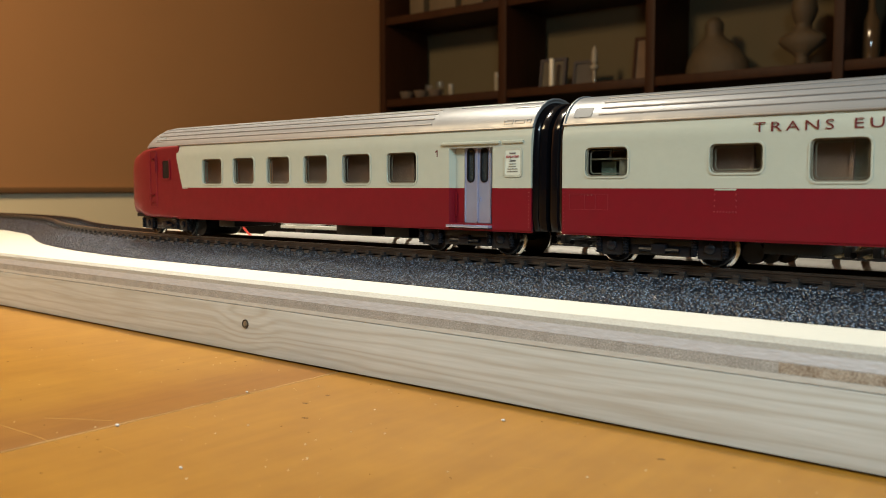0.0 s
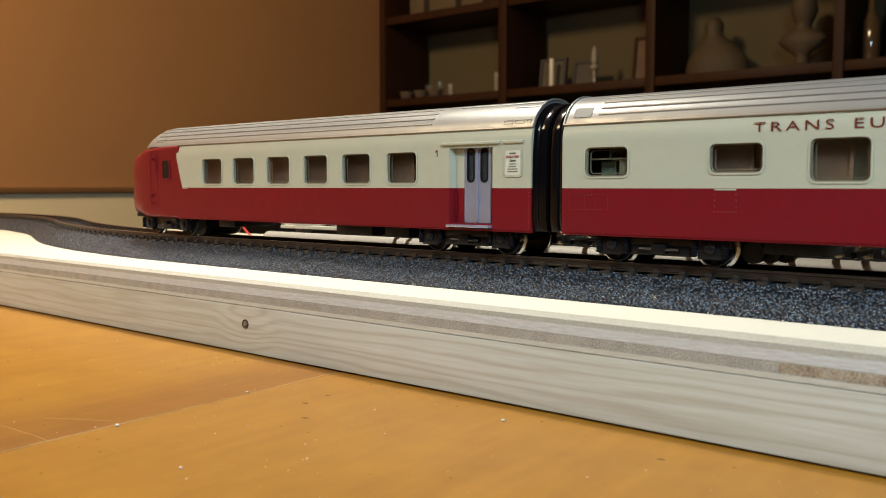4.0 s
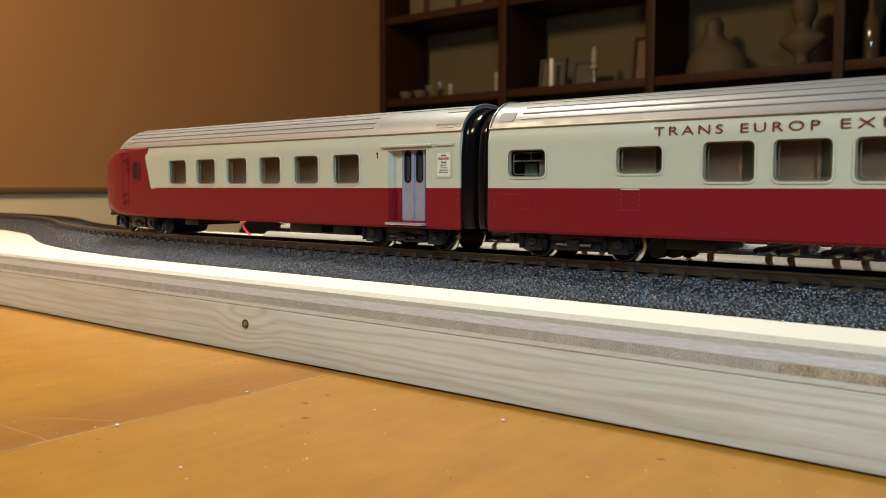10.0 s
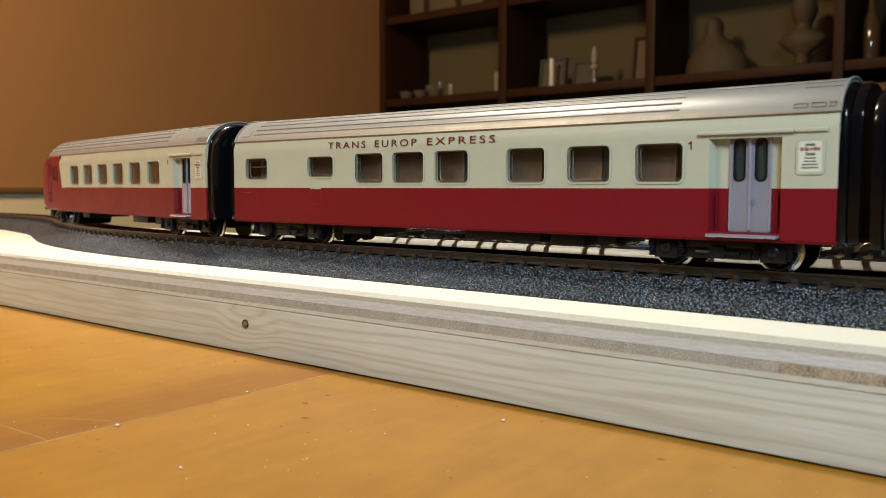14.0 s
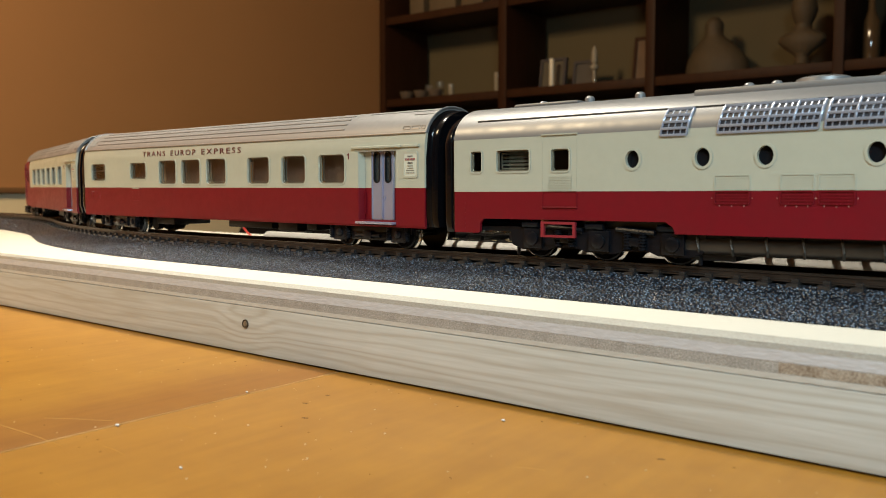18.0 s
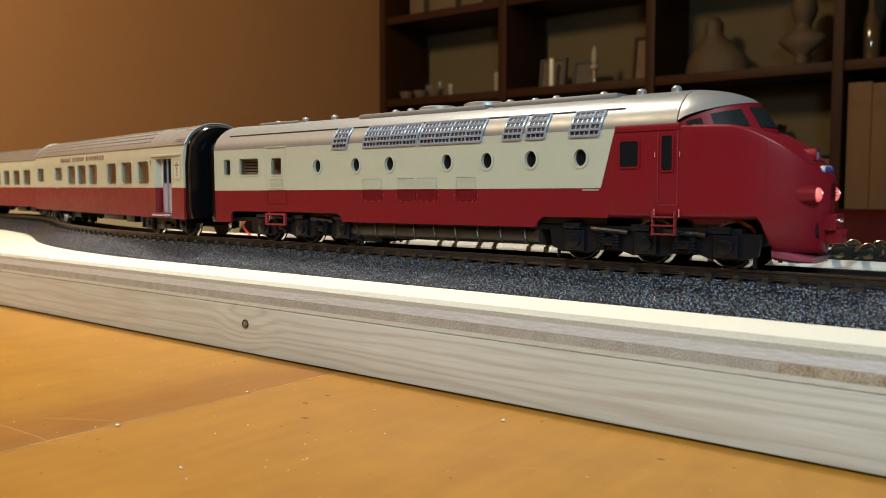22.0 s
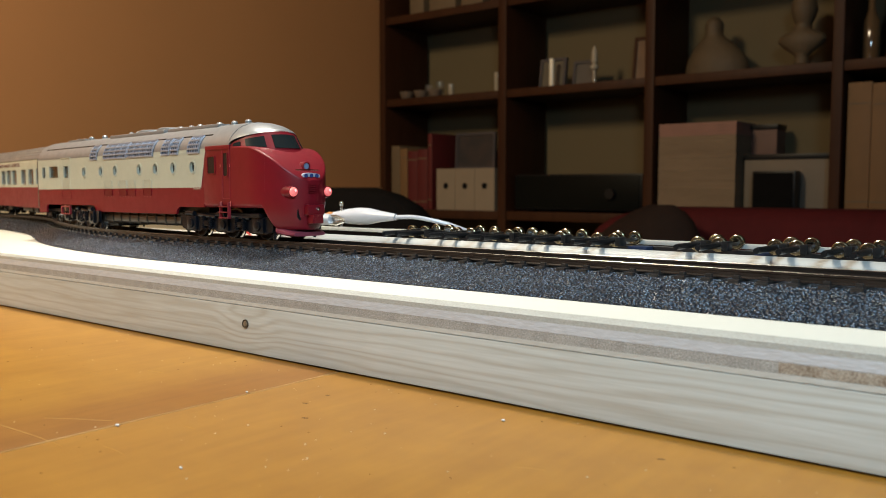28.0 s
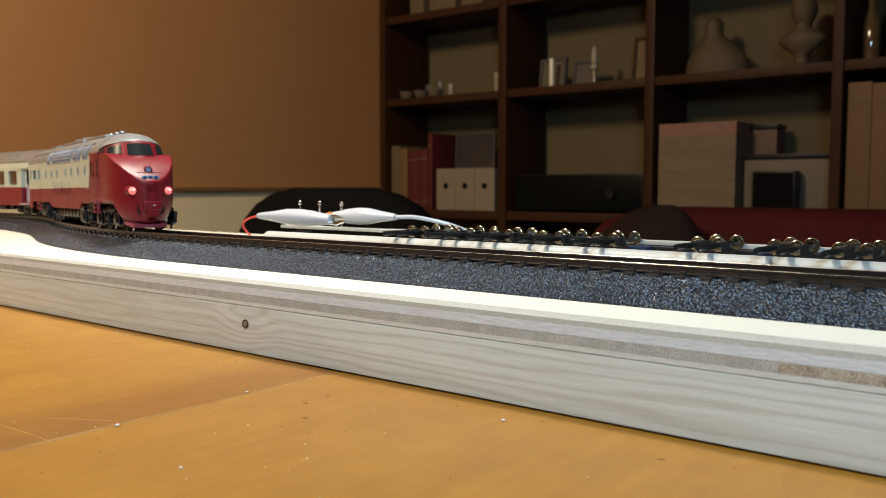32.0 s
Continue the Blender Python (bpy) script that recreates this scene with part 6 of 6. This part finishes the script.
framed("framed_print", -1.424, -1.292, YB + 0.06, SHELF_LO + 0.110, 0.098, DARKB, mat("dark_photo", (0.022, 0.024, 0.026), 0.3, var=0.6, vscale=20, second=(0.06, 0.04, 0.035)), "dark framed print standing on the file boxes", 3)
framed("photo_frame", -1.150, -1.075, YB + 0.05, SHELF_HI, 0.078, DARKB, mat("pale_photo", (0.11, 0.095, 0.07), 0.3, var=0.3, vscale=20), "small silver photo frame with a pale photograph")
framed("photo_frame", -1.066, -1.005, YB + 0.07, SHELF_HI, 0.068, DARKB, mat("grey_photo", (0.10, 0.09, 0.08), 0.3, var=0.5, vscale=20), "small dark photo frame")
framed("photo_frame", -0.905, -0.850, YB + 0.07, SHELF_HI, 0.110, SHELFW, mat("brown_photo", (0.14, 0.09, 0.06), 0.3, var=0.5, vscale=20), "brown wooden photo frame")


def stereo():
    s = empty("hifi_unit", (-1.185, YB, SHELF_LO), "black hi-fi unit with glossy front panel", "hi-fi")
    part("body", boxes((0, 0.345, 0, 0.15, 0.006, 0.092), bevel=0.002), DARK, s)
    part("front_panel", boxes((0.004, 0.341, -0.004, 0.0, 0.010, 0.088), bevel=0.001), mat("gloss_black", (0.0035, 0.004, 0.0035), 0.4, spec=0.08), s)
    bm = bmesh.new()
    lathe(bm, [(-0.016, 0.0001), (-0.016, 0.012), (-0.004, 0.013)], "y", 20, (0.27, 0, 0.045))
    part("knob", bm, DARK, s)
    for x in (0.02, 0.31):
        part("foot", boxes((x, x + 0.02, 0.02, 0.04, 0, 0.006)), DARK, s)


stereo()


def carton(name, x0, x1, y0, z0, h, d, m, lid, label, lid_h=0.02):
    b = empty(name, (x0, y0, z0), label, "box")
    w = x1 - x0
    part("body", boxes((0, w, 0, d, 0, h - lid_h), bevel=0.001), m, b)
    part("lid", boxes((-0.002, w + 0.002, -0.002, d + 0.002, h - lid_h + 0.0005, h), bevel=0.0015), lid, b)
    return b


def paper_stack():
    s = empty("paper_stack", (-0.800, YB - 0.005, SHELF_LO), "tall stack of pale papers and magazines", "paper stack")
    rnd = random.Random(4)
    z = 0.0
    while z < 0.198:
        h = rnd.uniform(0.004, 0.010)
        dx, dy = rnd.uniform(-0.0006, 0.0006), rnd.uniform(-0.0006, 0.0006)
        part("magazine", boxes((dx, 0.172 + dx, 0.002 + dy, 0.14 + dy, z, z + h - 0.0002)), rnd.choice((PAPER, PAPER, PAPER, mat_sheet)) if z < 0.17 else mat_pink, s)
        z += h


mat_sheet = mat("dimmed_paper_sheet", (0.165, 0.113, 0.068), 0.85, var=0.2, vscale=40)
mat_pink = mat("faded_red_cover", (0.22, 0.11, 0.08), 0.7, var=0.2, vscale=30)
paper_stack()
# White card darkened further than the file boxes, for the dim light there.
carton("storage_box", -0.622, -0.450, YB + 0.035, SHELF_LO, 0.130, 0.10, mat("dimmer_white_card", (0.135, 0.105, 0.075), 0.7, var=0.1, vscale=30), DARK, "white storage box with a black lid", 0.012)
carton("storage_box", -0.626, -0.572, YB + 0.085, SHELF_LO + 0.131, 0.065, 0.06, mat("brown_card", (0.13, 0.07, 0.05), 0.7, var=0.2, vscale=30), DARK, "small dark brown box standing on the white box", 0.012)


def speaker():
    s = empty("loudspeaker", (-0.590, YB - 0.012, SHELF_LO), "small black loudspeaker with cloth front", "loudspeaker")
    part("cabinet", boxes((0, 0.086, 0, 0.04, 0, 0.094), bevel=0.003), DARK, s)
    part("cloth_front", boxes((0.004, 0.082, -0.004, 0, 0.004, 0.090), bevel=0.002), BLACKF, s)


speaker()


def bust(name, at, rows, label, n=20):
    """Plain turned and flattened shape."""
    bm = bmesh.new()
    rings = []
    for z, rx, ry, dx in rows:
        rings.append([(dx + rx * math.cos(k * 2 * math.pi / n), ry * math.sin(k * 2 * math.pi / n), z) for k in range(n)])
    ring_loft(bm, rings)
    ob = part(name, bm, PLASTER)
    ob.matrix_world = Matrix.Translation(at)
    return tagged(ob, label, "statue")


bust("seated_figure", (-0.700, YS + 0.09, SHELF_HI), ((0, 0.068, 0.042, 0), (0.016, 0.070, 0.044, 0), (0.034, 0.066, 0.043, 0), (0.050, 0.057, 0.038, -0.002), (0.064, 0.046, 0.032, -0.004), (0.076, 0.034, 0.027, -0.006),
     (0.085, 0.023, 0.023, -0.007), (0.092, 0.019, 0.021, -0.008), (0.100, 0.019, 0.022, -0.008), (0.111, 0.020, 0.023, -0.008), (0.121, 0.016, 0.019, -0.008), (0.128, 0.009, 0.011, -0.008), (0.131, 0.002, 0.002, -0.008)), "dim-coloured plaster figurine with broad draped base")
bust("portrait_bust", (-0.522, YS + 0.09, SHELF_HI), ((0, 0.024, 0.024, 0), (0.008, 0.024, 0.024, 0), (0.012, 0.015, 0.016, 0), (0.026, 0.013, 0.014, 0), (0.034, 0.020, 0.018, 0), (0.046, 0.037, 0.024, 0), (0.058, 0.048, 0.027, 0), (0.068, 0.045, 0.026, 0),
     (0.076, 0.030, 0.023, 0), (0.082, 0.019, 0.019, 0), (0.092, 0.016, 0.018, 0.002), (0.102, 0.021, 0.024, 0.003), (0.120, 0.026, 0.030, 0.003), (0.138, 0.024, 0.028, 0.002), (0.150, 0.015, 0.017, 0.001), (0.155, 0.004, 0.004, 0)), "dim-coloured plaster bust on a narrow foot")


def turned(name, x, y, z, profile, m, label, category, group=""):
    bm = bmesh.new()
    lathe(bm, profile, "z", 24)
    ob = part(name, bm, m)
    ob.matrix_world = Matrix.Translation((x, y, z))
    return tagged(ob, label, category, group)


# Opaque pale glass; on the two narrow glasses its colour paints their glints.
PALE_GLINT = mat("pale_glass_glint", (0.30, 0.26, 0.20), 0.10, coat=0.8)
GLASSP = lambda h, r: [(0, r * 0.8), (0.002, r * 0.85), (0.004, r * 0.9), (h, r), (h, r * 0.9), (0.006, r * 0.8), (0.006, 0.0001)]
turned("drinking_glass", -1.284, YS + 0.08, SHELF_HI + 0.0005, GLASSP(0.056, 0.008), PALE_GLINT, "tall drinking glass narrowed to its bright glint", "glass", "glasses on the bookcase")
turned("drinking_glass", -1.430, YS + 0.07, SHELF_HI + 0.0005, GLASSP(0.036, 0.008), PALE_GLINT, "short drinking glass narrowed to its bright glint", "glass", "glasses on the bookcase")
turned("drinking_glass", -1.492, YS + 0.10, SHELF_HI + 0.0005, GLASSP(0.050, 0.012), CLEAR, "tall clear drinking glass", "glass", "glasses on the bookcase")
turned("drinking_glass", -1.540, YS + 0.11, SHELF_HI + 0.0005, GLASSP(0.045, 0.011), CLEAR, "tall clear drinking glass", "glass", "glasses on the bookcase")
CUP = [(0, 0.012), (0.003, 0.013), (0.006, 0.016), (0.022, 0.022), (0.022, 0.020), (0.006, 0.014), (0.006, 0.0001)]
for x in (-1.572, -1.520, -1.470):
    turned("cup", x, YS + 0.05, SHELF_HI + 0.0005, CUP, PORC, "small white porcelain cup", "cup", "cups on the bookcase")
# Bright white candle stands for the upright glint seen at this place.
turned("candle_glass", -1.096, YS + 0.045, SHELF_HI + 0.0005, [(0, 0.0055), (0.002, 0.006), (0.068, 0.006), (0.070, 0.0055), (0.070, 0.0001)], mat("white_wax_glint", (0.70, 0.64, 0.52), 0.3), "slim white candle standing for the glint of a glass", "candle")
turned("candlestick", -0.987, YS + 0.06, SHELF_HI + 0.0005, [(0, 0.011), (0.003, 0.011), (0.006, 0.004), (0.034, 0.004), (0.038, 0.010), (0.044, 0.011), (0.050, 0.005), (0.056, 0.008), (0.080, 0.007), (0.092, 0.002), (0.094, 0.0001)], PALE_GLINT, "slender pale glass figurine", "figurine")
for x, h in ((-0.395, 0.15), (-0.350, 0.17)):
    turned("bottle", x, YS + 0.10, SHELF_HI + 0.0005, [(0, 0.015), (0.002, 0.016), (h * 0.55, 0.016), (h * 0.7, 0.007), (h, 0.006), (h, 0.0001)], mat("bottle_glass", (0.10, 0.06, 0.03), 0.1, coat=0.6), "tall slim brown glass bottle", "bottle", "bottles on the bookcase")
for x, w, h in ((-1.56, 0.05, 0.09), (-1.49, 0.09, 0.06), (-1.38, 0.07, 0.11)):
    carton("storage_box", x, x + w, YB + 0.03, SHELF_TOP, h, 0.10, BEIGEB, DARK, "small brown card box with a dark lid", 0.015)


# ---- the train's way ----
GONE = ((0.0, 0.0), (7.9, 0.0), (8.1, 0.0006), (8.5, 0.0038), (9.0, 0.0098), (9.5, 0.0158), (10.0, 0.0276), (10.5, 0.0444), (11.0, 0.0606))
SPEED = 0.03283


def travelled(t):
    """Metres that the train has gone by the time t."""
    if t >= 11.0:
        go = lambda q: 0.0606 + SPEED * (q - 11.0) - 0.00013 * max(0.0, q - 20.0)
        d = max(0.0, min(t - 31.0, 0.9))
        return go(min(t, 31.0)) + SPEED * (d - d * d / 1.8)
    for (a, p), (b, q) in zip(GONE, GONE[1:]):
        if t <= b:
            return p + (q - p) * (t - a) / (b - a)


# the power car sits a little low at its rear end
TILT = {"c1": Matrix(), "c2": Matrix(), "p": Matrix.Translation((0.05, 0, 0)) @ pose(0, 0, 0, 0, -0.42, 0) @ Matrix.Translation((-0.05, 0, 0))}


def level_pose(key, gone):
    ob, mid, half = CARS[key]
    a, b = track_at(mid - gone - half)[0], track_at(mid - gone + half)[0]
    d, o = b - a, (a + b) / 2
    return Matrix.Translation((o.x, o.y, RT)) @ pose(0, 0, 0, 0, 0, math.degrees(math.atan2(d.y, d.x)))


def car_pose(key, gone):
    return level_pose(key, gone) @ TILT[key]


def motions():
    times = [0.0, 7.9, 8.1] + [8.5 + 0.25 * k for k in range(94)] + [32.0]
    for key, (ob, mid, half) in CARS.items():
        walk(ob, [(t, car_pose(key, travelled(t))) for t in times])
    for b, key, side in BOGIES:
        ob, mid, half = CARS[key]
        rows = []
        for t in times:
            body = level_pose(key, travelled(t))
            turn = track_at(mid - travelled(t) + side * half)[1]
            rel = -math.degrees(turn) - math.degrees(body.to_euler().z)
            rows.append((t, TILT[key].inverted() @ pose(side * half, 0, 0, 0, 0, rel)))
        walk(b, rows)
    fine = [0.0, 7.9, 8.1, 8.5, 9.0, 9.3, 9.6, 9.8] + [10.0 + 0.2 * k for k in range(110)] + [32.0]
    for w, r, at in WHEELS:
        walk(w, [(t, pose(*at, 0, -math.degrees(travelled(t) / r), 0)) for t in fine])


motions()
